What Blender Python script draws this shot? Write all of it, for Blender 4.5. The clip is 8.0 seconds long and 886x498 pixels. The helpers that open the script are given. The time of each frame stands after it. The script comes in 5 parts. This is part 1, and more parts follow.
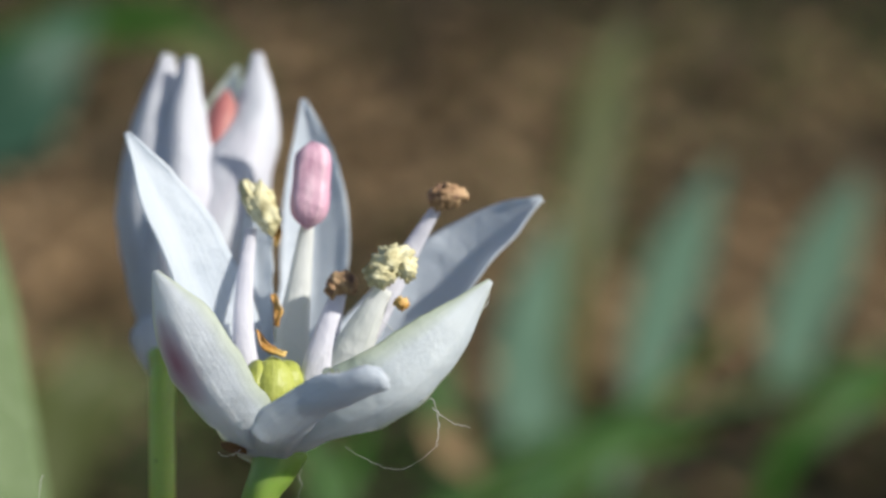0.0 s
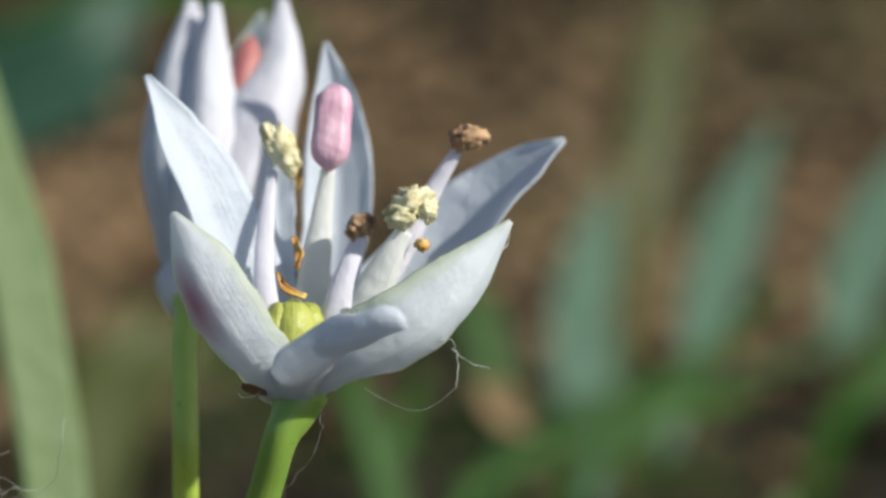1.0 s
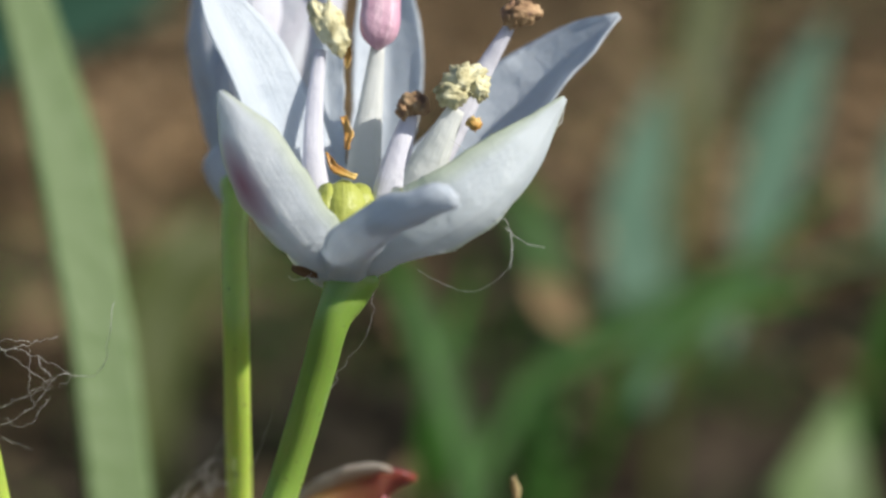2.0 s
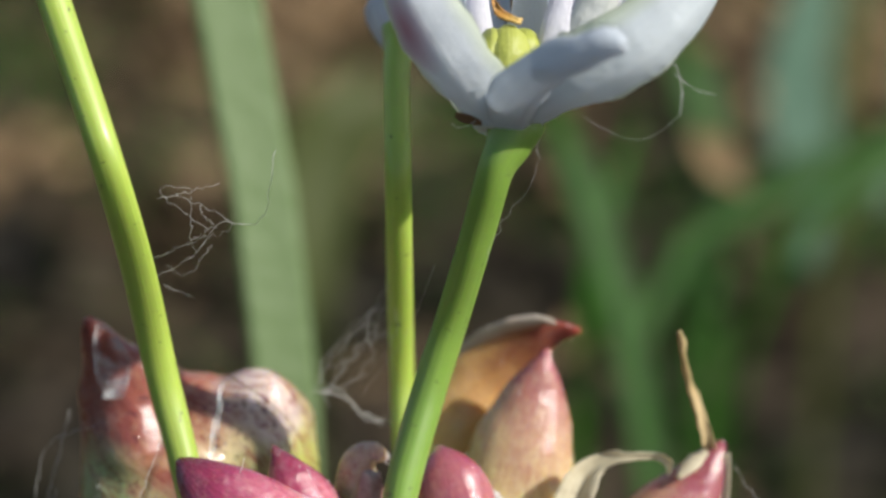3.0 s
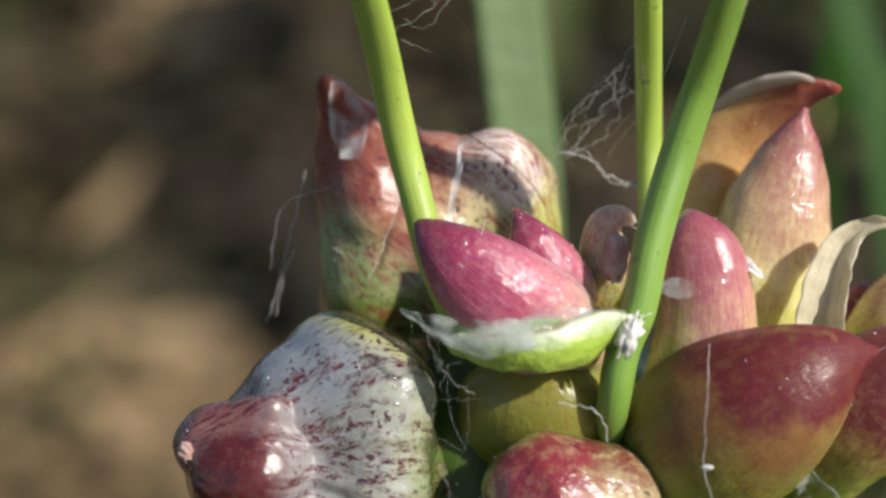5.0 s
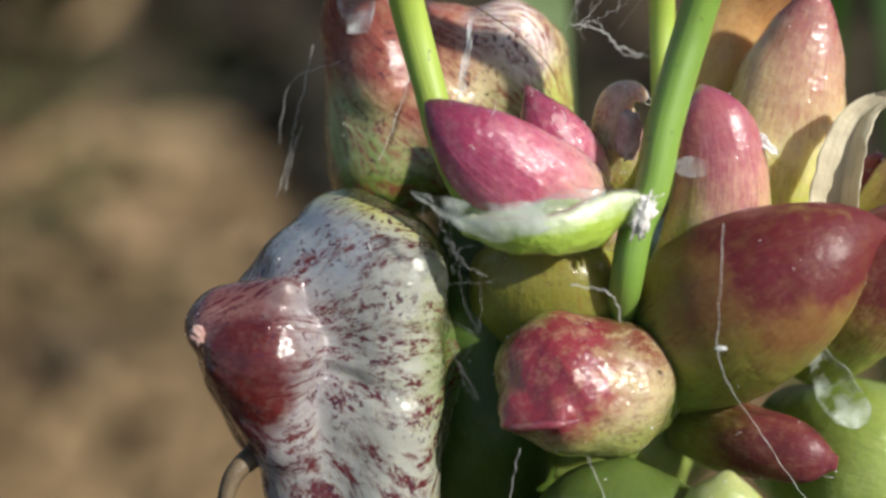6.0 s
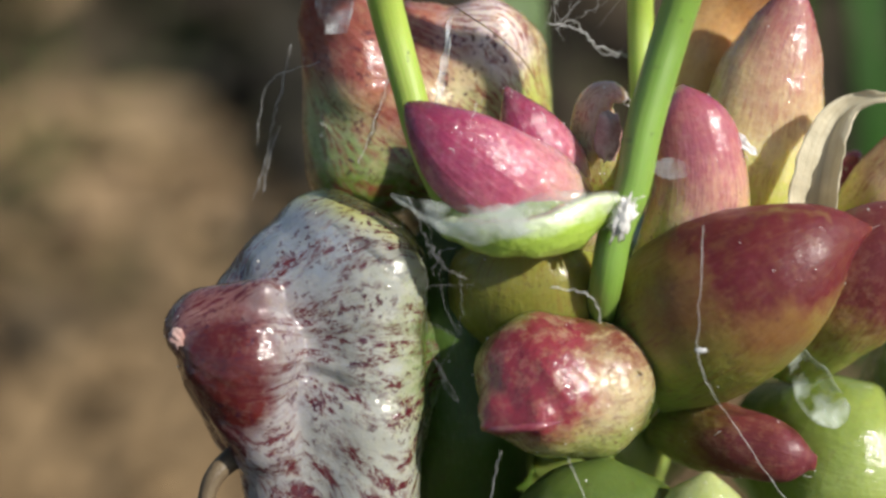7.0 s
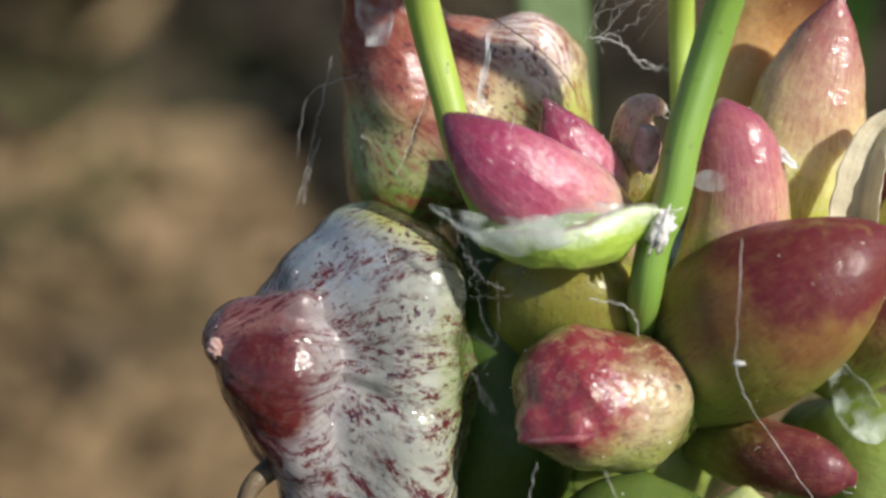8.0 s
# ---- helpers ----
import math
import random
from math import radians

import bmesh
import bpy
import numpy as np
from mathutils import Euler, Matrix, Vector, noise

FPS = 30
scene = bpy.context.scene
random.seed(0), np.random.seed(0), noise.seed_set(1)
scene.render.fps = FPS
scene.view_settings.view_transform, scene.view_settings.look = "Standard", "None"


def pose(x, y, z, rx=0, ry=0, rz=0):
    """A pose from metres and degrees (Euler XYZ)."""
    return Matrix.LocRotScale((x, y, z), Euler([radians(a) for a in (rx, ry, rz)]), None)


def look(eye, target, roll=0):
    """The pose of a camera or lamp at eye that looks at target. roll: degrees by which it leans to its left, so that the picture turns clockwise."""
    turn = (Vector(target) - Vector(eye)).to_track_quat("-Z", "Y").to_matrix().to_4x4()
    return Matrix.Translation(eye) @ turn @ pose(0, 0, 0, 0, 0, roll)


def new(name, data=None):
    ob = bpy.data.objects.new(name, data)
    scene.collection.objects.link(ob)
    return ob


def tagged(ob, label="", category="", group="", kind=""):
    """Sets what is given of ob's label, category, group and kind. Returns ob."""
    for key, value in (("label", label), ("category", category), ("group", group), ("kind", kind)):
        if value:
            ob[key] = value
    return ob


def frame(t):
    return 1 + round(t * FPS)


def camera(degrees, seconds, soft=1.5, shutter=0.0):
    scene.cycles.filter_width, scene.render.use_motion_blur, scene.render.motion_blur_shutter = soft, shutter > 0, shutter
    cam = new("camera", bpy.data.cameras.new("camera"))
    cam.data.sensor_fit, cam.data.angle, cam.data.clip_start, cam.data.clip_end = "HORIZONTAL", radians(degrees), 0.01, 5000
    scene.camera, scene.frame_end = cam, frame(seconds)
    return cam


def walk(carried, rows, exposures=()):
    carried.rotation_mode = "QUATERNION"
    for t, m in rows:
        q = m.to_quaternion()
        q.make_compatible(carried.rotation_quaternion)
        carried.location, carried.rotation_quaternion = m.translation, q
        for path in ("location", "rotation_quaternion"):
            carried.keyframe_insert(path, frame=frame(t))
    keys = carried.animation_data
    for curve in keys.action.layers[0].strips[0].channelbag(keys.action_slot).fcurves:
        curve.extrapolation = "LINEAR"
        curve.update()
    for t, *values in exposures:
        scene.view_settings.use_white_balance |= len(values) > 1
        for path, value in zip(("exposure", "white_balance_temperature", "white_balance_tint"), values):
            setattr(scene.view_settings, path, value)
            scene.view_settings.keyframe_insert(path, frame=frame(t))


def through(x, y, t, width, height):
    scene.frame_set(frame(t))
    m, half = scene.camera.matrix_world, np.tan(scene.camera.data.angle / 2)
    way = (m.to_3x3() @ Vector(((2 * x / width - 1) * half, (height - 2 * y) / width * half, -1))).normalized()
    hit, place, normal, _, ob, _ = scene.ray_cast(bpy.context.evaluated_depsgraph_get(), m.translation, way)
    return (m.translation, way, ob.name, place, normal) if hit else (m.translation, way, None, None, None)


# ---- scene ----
# Lengths of the plant are in millimetres in the plant's own space: x right, y away from the eye, z up the plant.
MM = 0.001
LEAN = 26                      # the eye looks down on the plant by so many degrees
PLATE = pose(0, 0, 0.30, -LEAN, 0, 0)
cam = camera(24, 8.0, soft=2.7)
cam.data.dof.use_dof = True
cam.data.dof.focus_distance = 0.0380
cam.data.dof.aperture_fstop = 68
PATH = [
    (0.0, 0.203, -43.281, -0.243, 102.005, 0.380, -6.140),
    (0.2, 0.295, -43.240, -0.268, 101.326, 0.574, -6.120),
    (0.4, 0.386, -43.199, -0.292, 100.994, 0.768, -6.677),
    (0.5, 0.432, -43.179, -0.304, 100.834, 0.865, -6.301),
    (0.6, 0.553, -43.156, -0.382, 100.957, 0.751, -5.764),
    (0.8, 0.794, -43.110, -0.538, 100.856, 0.525, -4.977),
    (1.0, 1.036, -43.064, -0.694, 101.127, 0.298, -4.371),
    (1.2, 0.560, -42.398, -1.153, 100.754, 0.177, -4.617),
    (2.3, 1.245, -42.087, -0.987, 97.563, 0.536, -1.362),
    (2.5, 1.272, -41.785, -1.165, 96.717, -0.242, -0.059),
    (2.7, 1.150, -41.622, -1.145, 95.643, -0.264, 0.045),
    (2.9, 1.029, -41.459, -1.126, 94.817, -0.286, 0.928),
    (3.0, 0.968, -41.377, -1.116, 94.672, -0.297, 1.387),
    (3.1, 1.089, -41.290, -1.166, 94.325, -0.262, 1.729),
    (3.3, 1.330, -41.115, -1.264, 93.440, -0.192, 1.981),
    (3.5, 1.571, -40.940, -1.363, 92.864, -0.122, 3.330),
    (3.7, 1.834, -40.817, -1.444, 92.398, -0.012, 5.469),
    (3.9, 2.097, -40.694, -1.525, 91.970, 0.099, 4.717),
    (4.0, 2.228, -40.632, -1.566, 91.693, 0.155, 4.483),
    (4.1, 2.013, -40.572, -1.542, 91.494, 0.096, 5.075),
    (4.3, 1.581, -40.451, -1.494, 92.002, -0.021, 5.929),
    (4.5, 1.150, -40.331, -1.446, 91.033, -0.138, 4.552),
    (4.7, 0.937, -40.001, -1.420, 89.819, -0.356, 5.506),
    (4.9, 0.723, -39.671, -1.395, 89.392, -0.575, 7.911),
    (5.0, 0.617, -39.507, -1.382, 88.466, -0.684, 7.774),
    (5.1, 0.921, -39.590, -1.465, 87.622, -0.385, 7.369),
    (5.2, 1.225, -39.674, -1.548, 86.911, -0.086, 7.443),
    (6.3, 0.187, -38.955, 0.509, 82.211, -0.218, 7.847),
    (6.5, 0.318, -38.906, 0.416, 82.120, -0.029, 7.529),
    (6.7, 0.218, -38.947, 0.522, 82.402, -0.072, 8.635),
    (6.9, 0.117, -38.988, 0.627, 82.243, -0.115, 7.482),
    (7.0, 0.067, -39.008, 0.680, 82.025, -0.136, 6.762),
    (7.1, 0.093, -39.012, 0.660, 82.074, -0.145, 6.992),
    (7.3, 0.147, -39.019, 0.618, 82.478, -0.162, 7.772),
    (7.5, 0.200, -39.027, 0.577, 82.307, -0.179, 7.448),
    (7.8, 0.359, -39.001, 0.380, 82.754, -0.236, 7.871),
    (8.0, 0.464, -38.984, 0.248, 82.998, -0.273, 8.445),
]
walk(cam, [(t, PLATE @ pose(x * MM, y * MM, z * MM, rx, ry, rz)) for t, x, y, z, rx, ry, rz in PATH])

# ---- light ----
SUN_WAY = PLATE.to_3x3() @ Vector((0.74, -0.53, 0.41))
SUN_WAY.normalize()
world = bpy.data.worlds.new("sky")
scene.world = world
world.use_nodes = True
wn = world.node_tree.nodes
sky = wn.new("ShaderNodeTexSky")
sky.sky_type, sky.sun_disc = "NISHITA", False
sky.sun_elevation = math.asin(SUN_WAY.z)
sky.sun_rotation = math.atan2(SUN_WAY.x, SUN_WAY.y)
world.node_tree.links.new(sky.outputs["Color"], wn["Background"].inputs["Color"])
wn["Background"].inputs["Strength"].default_value = 0.064
sun = new("sun", bpy.data.lights.new("sun", "SUN"))
sun.data.energy, sun.data.angle, sun.data.color = 3.9, radians(1.0), (1.0, 0.95, 0.87)
sun.matrix_world = look(SUN_WAY * 5, (0, 0, 0))
scene.view_settings.exposure = 0.54


# ---- materials ----
def material(name):
    m = bpy.data.materials.new(name)
    m.use_nodes = True
    return m, m.node_tree.nodes, m.node_tree.links, m.node_tree.nodes["Principled BSDF"]


def math_node(n, l, op, a, b, clamp=False):
    k = n.new("ShaderNodeMath")
    k.operation, k.use_clamp = op, clamp
    for i, v in enumerate((a, b)):
        if isinstance(v, (int, float)):
            k.inputs[i].default_value = v
        else:
            l.new(v, k.inputs[i])
    return k.outputs[0]


def noise_node(n, l, vec, scale, detail=3, rough=0.55):
    k = n.new("ShaderNodeTexNoise")
    k.inputs["Scale"].default_value, k.inputs["Detail"].default_value, k.inputs["Roughness"].default_value = scale, detail, rough
    if vec is not None:
        l.new(vec, k.inputs["Vector"])
    return k.outputs["Fac"]


def stretched(n, l, out, sx, sy, sz=1.0):
    k = n.new("ShaderNodeMapping")
    k.inputs["Scale"].default_value = (sx, sy, sz)
    l.new(out, k.inputs["Vector"])
    return k.outputs["Vector"]


def ramp(n, l, fac, stops):
    k = n.new("ShaderNodeValToRGB")
    e = k.color_ramp.elements
    while len(e) < len(stops):
        e.new(0.5)
    for i, (p, c) in enumerate(stops):
        e[i].position, e[i].color = p, (*c, 1) if len(c) == 3 else c
    l.new(fac, k.inputs["Fac"])
    return k.outputs["Color"]


def grey_ramp(n, l, fac, lo, hi):
    return ramp(n, l, fac, [(lo, (0, 0, 0)), (hi, (1, 1, 1))])


def mix(n, l, fac, a, b):
    k = n.new("ShaderNodeMix")
    k.data_type = "RGBA"
    for i, v in ((0, fac), (6, a), (7, b)):
        if isinstance(v, (int, float)):
            k.inputs[i].default_value = v
        elif isinstance(v, tuple):
            k.inputs[i].default_value = (*v, 1)
        else:
            l.new(v, k.inputs[i])
    return k.outputs[2]


def bump(n, l, p, height, strength, distance):
    k = n.new("ShaderNodeBump")
    k.inputs["Strength"].default_value, k.inputs["Distance"].default_value = strength, distance
    l.new(height, k.inputs["Height"])
    l.new(k.outputs["Normal"], p.inputs["Normal"])


ROOT = Vector((0.012, 0.075, 0.0))      # where the plant leaves the soil


def near(n, l, ob, places, soft, wobble):
    """1 close to any of the places (x, y, z in the plant's space and a reach, in mm), fading with a ragged edge."""
    ragged = math_node(n, l, "ADD", noise_node(n, l, ob, 900, 4, 0.65), math_node(n, l, "MULTIPLY", noise_node(n, l, ob, 4200, 3, 0.6), 0.5))
    shift = math_node(n, l, "MULTIPLY", math_node(n, l, "SUBTRACT", ragged, 0.75), wobble)
    least = None
    for x, y, z, reach in places:
        k = n.new("ShaderNodeVectorMath")
        k.operation = "DISTANCE"
        l.new(ob, k.inputs[0])
        k.inputs[1].default_value = PLATE @ Vector((x * MM, y * MM, z * MM)) - ROOT
        d = math_node(n, l, "DIVIDE", k.outputs["Value"], reach * MM)
        least = d if least is None else math_node(n, l, "MINIMUM", least, d)
    far = math_node(n, l, "ADD", least, shift)
    return math_node(n, l, "DIVIDE", math_node(n, l, "SUBTRACT", 1 + soft, far), 2 * soft, True)


def bulb_skin(name, stops, streak=(0.15, 0.02, 0.035), streaks=0.30, speck=0.3, speck_col=(0.07, 0.012, 0.025), gloss=0.24, wander=0.35, across=64, seed=0.0, mottle=0.4, mottle_col=(0.60, 0.42, 0.24), thin=0.0, along=8.0, relief=0.00005, patch=(0.40, 0.58), dot=11000, zones=(), coat=0.8, through=0.75, depth=0.0005, bands=(7, 4), broken=0.0):
    """Skin of a bulbil: pigment from its base (0) to its tip (1), streaks along it and specks."""
    m, n, l, p = material(name)
    uv = n.new("ShaderNodeUVMap").outputs["UV"]
    ob = n.new("ShaderNodeTexCoord").outputs["Object"]
    sep = n.new("ShaderNodeSeparateXYZ")
    l.new(uv, sep.inputs[0])
    slow = noise_node(n, l, stretched(n, l, uv, 4.5, 2.5), 1.0, 4)
    v = math_node(n, l, "ADD", sep.outputs["Y"], math_node(n, l, "MULTIPLY", math_node(n, l, "SUBTRACT", slow, 0.5), wander))
    fine = noise_node(n, l, stretched(n, l, uv, 34, 12), 1.0 + seed, 4, 0.65)
    v = math_node(n, l, "ADD", v, math_node(n, l, "MULTIPLY", math_node(n, l, "SUBTRACT", fine, 0.5), 0.30))
    col = ramp(n, l, v, stops)
    for tint, places, soft, wobble in zones:
        col = mix(n, l, near(n, l, ob, places, soft, wobble), col, tint)
    spots = grey_ramp(n, l, noise_node(n, l, ob, 3600, 5, 0.7), 0.48, 0.64)
    col = mix(n, l, math_node(n, l, "MULTIPLY", math_node(n, l, "MULTIPLY", spots, mottle), math_node(n, l, "SUBTRACT", 1.2, sep.outputs["Y"], True)), col, mottle_col)
    drift = n.new("ShaderNodeVectorMath")
    drift.operation = "MULTIPLY_ADD"
    bend = n.new("ShaderNodeTexNoise")
    bend.inputs["Scale"].default_value, bend.inputs["Detail"].default_value = 1500, 3
    l.new(ob, bend.inputs["Vector"])
    l.new(bend.outputs["Color"], drift.inputs[0])
    drift.inputs[1].default_value = (0.016, 0.05, 0.0)
    l.new(uv, drift.inputs[2])
    lines = noise_node(n, l, stretched(n, l, drift.outputs[0], across, along), 1.0 + seed, 4, 0.6)
    patches = noise_node(n, l, stretched(n, l, drift.outputs[0], *bands), 1.3 + seed, 4)
    f1 = math_node(n, l, "MULTIPLY", grey_ramp(n, l, lines, 0.50 - thin, 0.62 - thin), grey_ramp(n, l, patches, patch[0] - thin, patch[1] - thin))
    if broken:
        gaps = grey_ramp(n, l, noise_node(n, l, stretched(n, l, drift.outputs[0], across * 1.6, along * 3.5), 1.0, 3, 0.7), 0.42, 0.54)
        f1 = math_node(n, l, "MULTIPLY", f1, math_node(n, l, "ADD", math_node(n, l, "MULTIPLY", gaps, broken), 1 - broken))
    col = mix(n, l, math_node(n, l, "MULTIPLY", f1, streaks), col, streak)
    dots = noise_node(n, l, ob, dot, 3, 0.6)
    zone = noise_node(n, l, ob, 1600, 3)
    f2 = math_node(n, l, "MULTIPLY", grey_ramp(n, l, dots, 0.55, 0.62), grey_ramp(n, l, zone, 0.42, 0.62))
    col = mix(n, l, math_node(n, l, "MULTIPLY", f2, speck), col, speck_col)
    pale = grey_ramp(n, l, noise_node(n, l, stretched(n, l, uv, across * 1.3, 9), 1.7 + seed, 4, 0.7), 0.56, 0.72)
    col = mix(n, l, math_node(n, l, "MULTIPLY", pale, 0.08), col, (0.75, 0.62, 0.50))
    l.new(col, p.inputs["Base Color"])
    l.new(math_node(n, l, "ADD", math_node(n, l, "MULTIPLY", noise_node(n, l, ob, 2600, 4), 0.30), gloss - 0.06), p.inputs["Roughness"])
    p.inputs["Coat Weight"].default_value, p.inputs["Coat Roughness"].default_value = coat, 0.10
    p.inputs["Subsurface Weight"].default_value = through
    p.inputs["Subsurface Radius"].default_value = (1.0, 0.75, 0.3)
    p.inputs["Subsurface Scale"].default_value = depth
    p.inputs["Specular IOR Level"].default_value = 0.25
    h = math_node(n, l, "ADD", math_node(n, l, "MULTIPLY", noise_node(n, l, stretched(n, l, uv, across * 1.2, 4), 1.0, 3), 0.3), math_node(n, l, "ADD", noise_node(n, l, ob, 2400, 4, 0.55), math_node(n, l, "MULTIPLY", noise_node(n, l, ob, 7000, 3), 0.25)))
    bump(n, l, p, h, 0.8, relief)
    wet = n.new("ShaderNodeBump")
    wet.inputs["Strength"].default_value, wet.inputs["Distance"].default_value = 1.0, relief * 2.0
    l.new(math_node(n, l, "ADD", noise_node(n, l, ob, 1500, 3, 0.5), math_node(n, l, "MULTIPLY", noise_node(n, l, ob, 6500, 3), 0.42)), wet.inputs["Height"])
    l.new(wet.outputs["Normal"], p.inputs["Coat Normal"])
    return m


def tissue(name, col, col2, through_amount, vein=0.25, flush=None, rough=0.45, v_scale=30, flush_at=0.55, flush_u=0.3, edge=None):
    """Thin petal or bract: light passes through, faint veins run along it."""
    m, n, l, p = material(name)
    uv = n.new("ShaderNodeUVMap").outputs["UV"]
    ob = n.new("ShaderNodeTexCoord").outputs["Object"]
    veins = noise_node(n, l, stretched(n, l, uv, v_scale, 1.2), 1.0, 4, 0.6)
    blot = noise_node(n, l, ob, 650, 4)
    c = mix(n, l, math_node(n, l, "MULTIPLY", grey_ramp(n, l, veins, 0.45, 0.68), vein), col, col2)
    c = mix(n, l, math_node(n, l, "MULTIPLY", grey_ramp(n, l, blot, 0.45, 0.7), vein * 0.7), c, col2)
    sep = n.new("ShaderNodeSeparateXYZ")
    l.new(uv, sep.inputs[0])
    if edge:
        away = math_node(n, l, "ABSOLUTE", math_node(n, l, "SUBTRACT", sep.outputs["X"], 0.5), 0.0)
        c = mix(n, l, math_node(n, l, "MULTIPLY", grey_ramp(n, l, away, 0.30, 0.5), 0.7), c, edge)
    if flush:
        du = math_node(n, l, "SUBTRACT", sep.outputs["X"], flush_u)
        dv = math_node(n, l, "SUBTRACT", sep.outputs["Y"], flush_at)
        r = math_node(n, l, "SQRT", math_node(n, l, "ADD", math_node(n, l, "MULTIPLY", du, du), math_node(n, l, "MULTIPLY", dv, math_node(n, l, "MULTIPLY", dv, 2.0))), 0.0)
        k = ramp(n, l, math_node(n, l, "ADD", r, math_node(n, l, "MULTIPLY", math_node(n, l, "SUBTRACT", blot, 0.5), 0.2)), [(0.02, (1, 1, 1)), (0.30, (0, 0, 0))])
        c = mix(n, l, math_node(n, l, "MULTIPLY", k, 0.75), c, flush)
    l.new(c, p.inputs["Base Color"])
    p.inputs["Roughness"].default_value = rough
    p.inputs["Specular IOR Level"].default_value = 0.35
    bump(n, l, p, math_node(n, l, "ADD", math_node(n, l, "MULTIPLY", veins, 0.25), noise_node(n, l, ob, 1800, 5)), 0.6, 0.00016)
    t = n.new("ShaderNodeBsdfTranslucent")
    l.new(c, t.inputs["Color"])
    s = n.new("ShaderNodeMixShader")
    s.inputs[0].default_value = through_amount
    l.new(p.outputs[0], s.inputs[1])
    l.new(t.outputs[0], s.inputs[2])
    l.new(s.outputs[0], n["Material Output"].inputs["Surface"])
    return m


def film(name, col, clear, rough=0.3):
    """Dry transparent membrane or thread."""
    m, n, l, p = material(name)
    ob = n.new("ShaderNodeTexCoord").outputs["Object"]
    k = noise_node(n, l, ob, 1800, 4)
    l.new(mix(n, l, k, col, tuple(v * 0.75 for v in col)), p.inputs["Base Color"])
    p.inputs["Roughness"].default_value = rough
    t = n.new("ShaderNodeBsdfTransparent")
    s = n.new("ShaderNodeMixShader")
    l.new(math_node(n, l, "ADD", math_node(n, l, "MULTIPLY", grey_ramp(n, l, k, 0.3, 0.7), clear * 0.7), clear * 0.5, True), s.inputs[0])
    l.new(p.outputs[0], s.inputs[1])
    l.new(t.outputs[0], s.inputs[2])
    l.new(s.outputs[0], n["Material Output"].inputs["Surface"])
    return m


def stalk_skin(name, col, col2, dots=0.5):
    m, n, l, p = material(name)
    uv = n.new("ShaderNodeUVMap").outputs["UV"]
    ob = n.new("ShaderNodeTexCoord").outputs["Object"]
    ln = noise_node(n, l, stretched(n, l, uv, 22, 2), 1.0, 4)
    bl = noise_node(n, l, ob, 420, 3)
    c = mix(n, l, ln, col, col2)
    c = mix(n, l, math_node(n, l, "MULTIPLY", grey_ramp(n, l, bl, 0.4, 0.7), 0.5), c, tuple(0.72 * v for v in col))
    sp = math_node(n, l, "MULTIPLY", grey_ramp(n, l, noise_node(n, l, ob, 4200, 2), 0.67, 0.72), dots)
    c = mix(n, l, sp, c, (0.03, 0.035, 0.015))
    l.new(c, p.inputs["Base Color"])
    p.inputs["Roughness"].default_value = 0.52
    p.inputs["Subsurface Weight"].default_value = 0.6
    p.inputs["Subsurface Radius"].default_value = (0.6, 1.0, 0.25)
    p.inputs["Subsurface Scale"].default_value = 0.0005
    p.inputs["Coat Weight"].default_value, p.inputs["Coat Roughness"].default_value = 0.45, 0.28
    bump(n, l, p, ln, 0.5, 0.00004)
    return m


def grainy(name, a, b, c, scale, rough=0.7, depth=0.0001, island=False, through_amount=0.0, drifts=None):
    """Rough matter in three shades, by noise or by its separate pieces."""
    m, n, l, p = material(name)
    ob = n.new("ShaderNodeTexCoord").outputs["Object"]
    k = noise_node(n, l, ob, scale, 5, 0.6)
    if island:
        g = n.new("ShaderNodeNewGeometry").outputs["Random Per Island"]
        k = math_node(n, l, "ADD", math_node(n, l, "MULTIPLY", g, 0.75), math_node(n, l, "MULTIPLY", k, 0.25))
        col = ramp(n, l, k, [(0.1, a), (0.5, b), (0.9, c)])
    else:
        col = ramp(n, l, k, [(0.3, a), (0.5, b), (0.7, c)])
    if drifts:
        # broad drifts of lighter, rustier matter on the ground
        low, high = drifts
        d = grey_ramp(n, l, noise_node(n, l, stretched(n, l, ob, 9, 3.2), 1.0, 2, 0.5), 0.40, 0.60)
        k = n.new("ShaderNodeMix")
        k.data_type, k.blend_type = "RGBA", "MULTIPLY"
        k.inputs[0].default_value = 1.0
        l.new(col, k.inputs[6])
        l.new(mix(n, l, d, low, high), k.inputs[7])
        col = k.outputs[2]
    l.new(col, p.inputs["Base Color"])
    p.inputs["Roughness"].default_value = rough
    bump(n, l, p, noise_node(n, l, ob, scale * 2, 4), 0.6, depth)
    if through_amount:
        t = n.new("ShaderNodeBsdfTranslucent")
        l.new(col, t.inputs["Color"])
        s = n.new("ShaderNodeMixShader")
        s.inputs[0].default_value = through_amount
        l.new(p.outputs[0], s.inputs[1])
        l.new(t.outputs[0], s.inputs[2])
        l.new(s.outputs[0], n["Material Output"].inputs["Surface"])
    return m


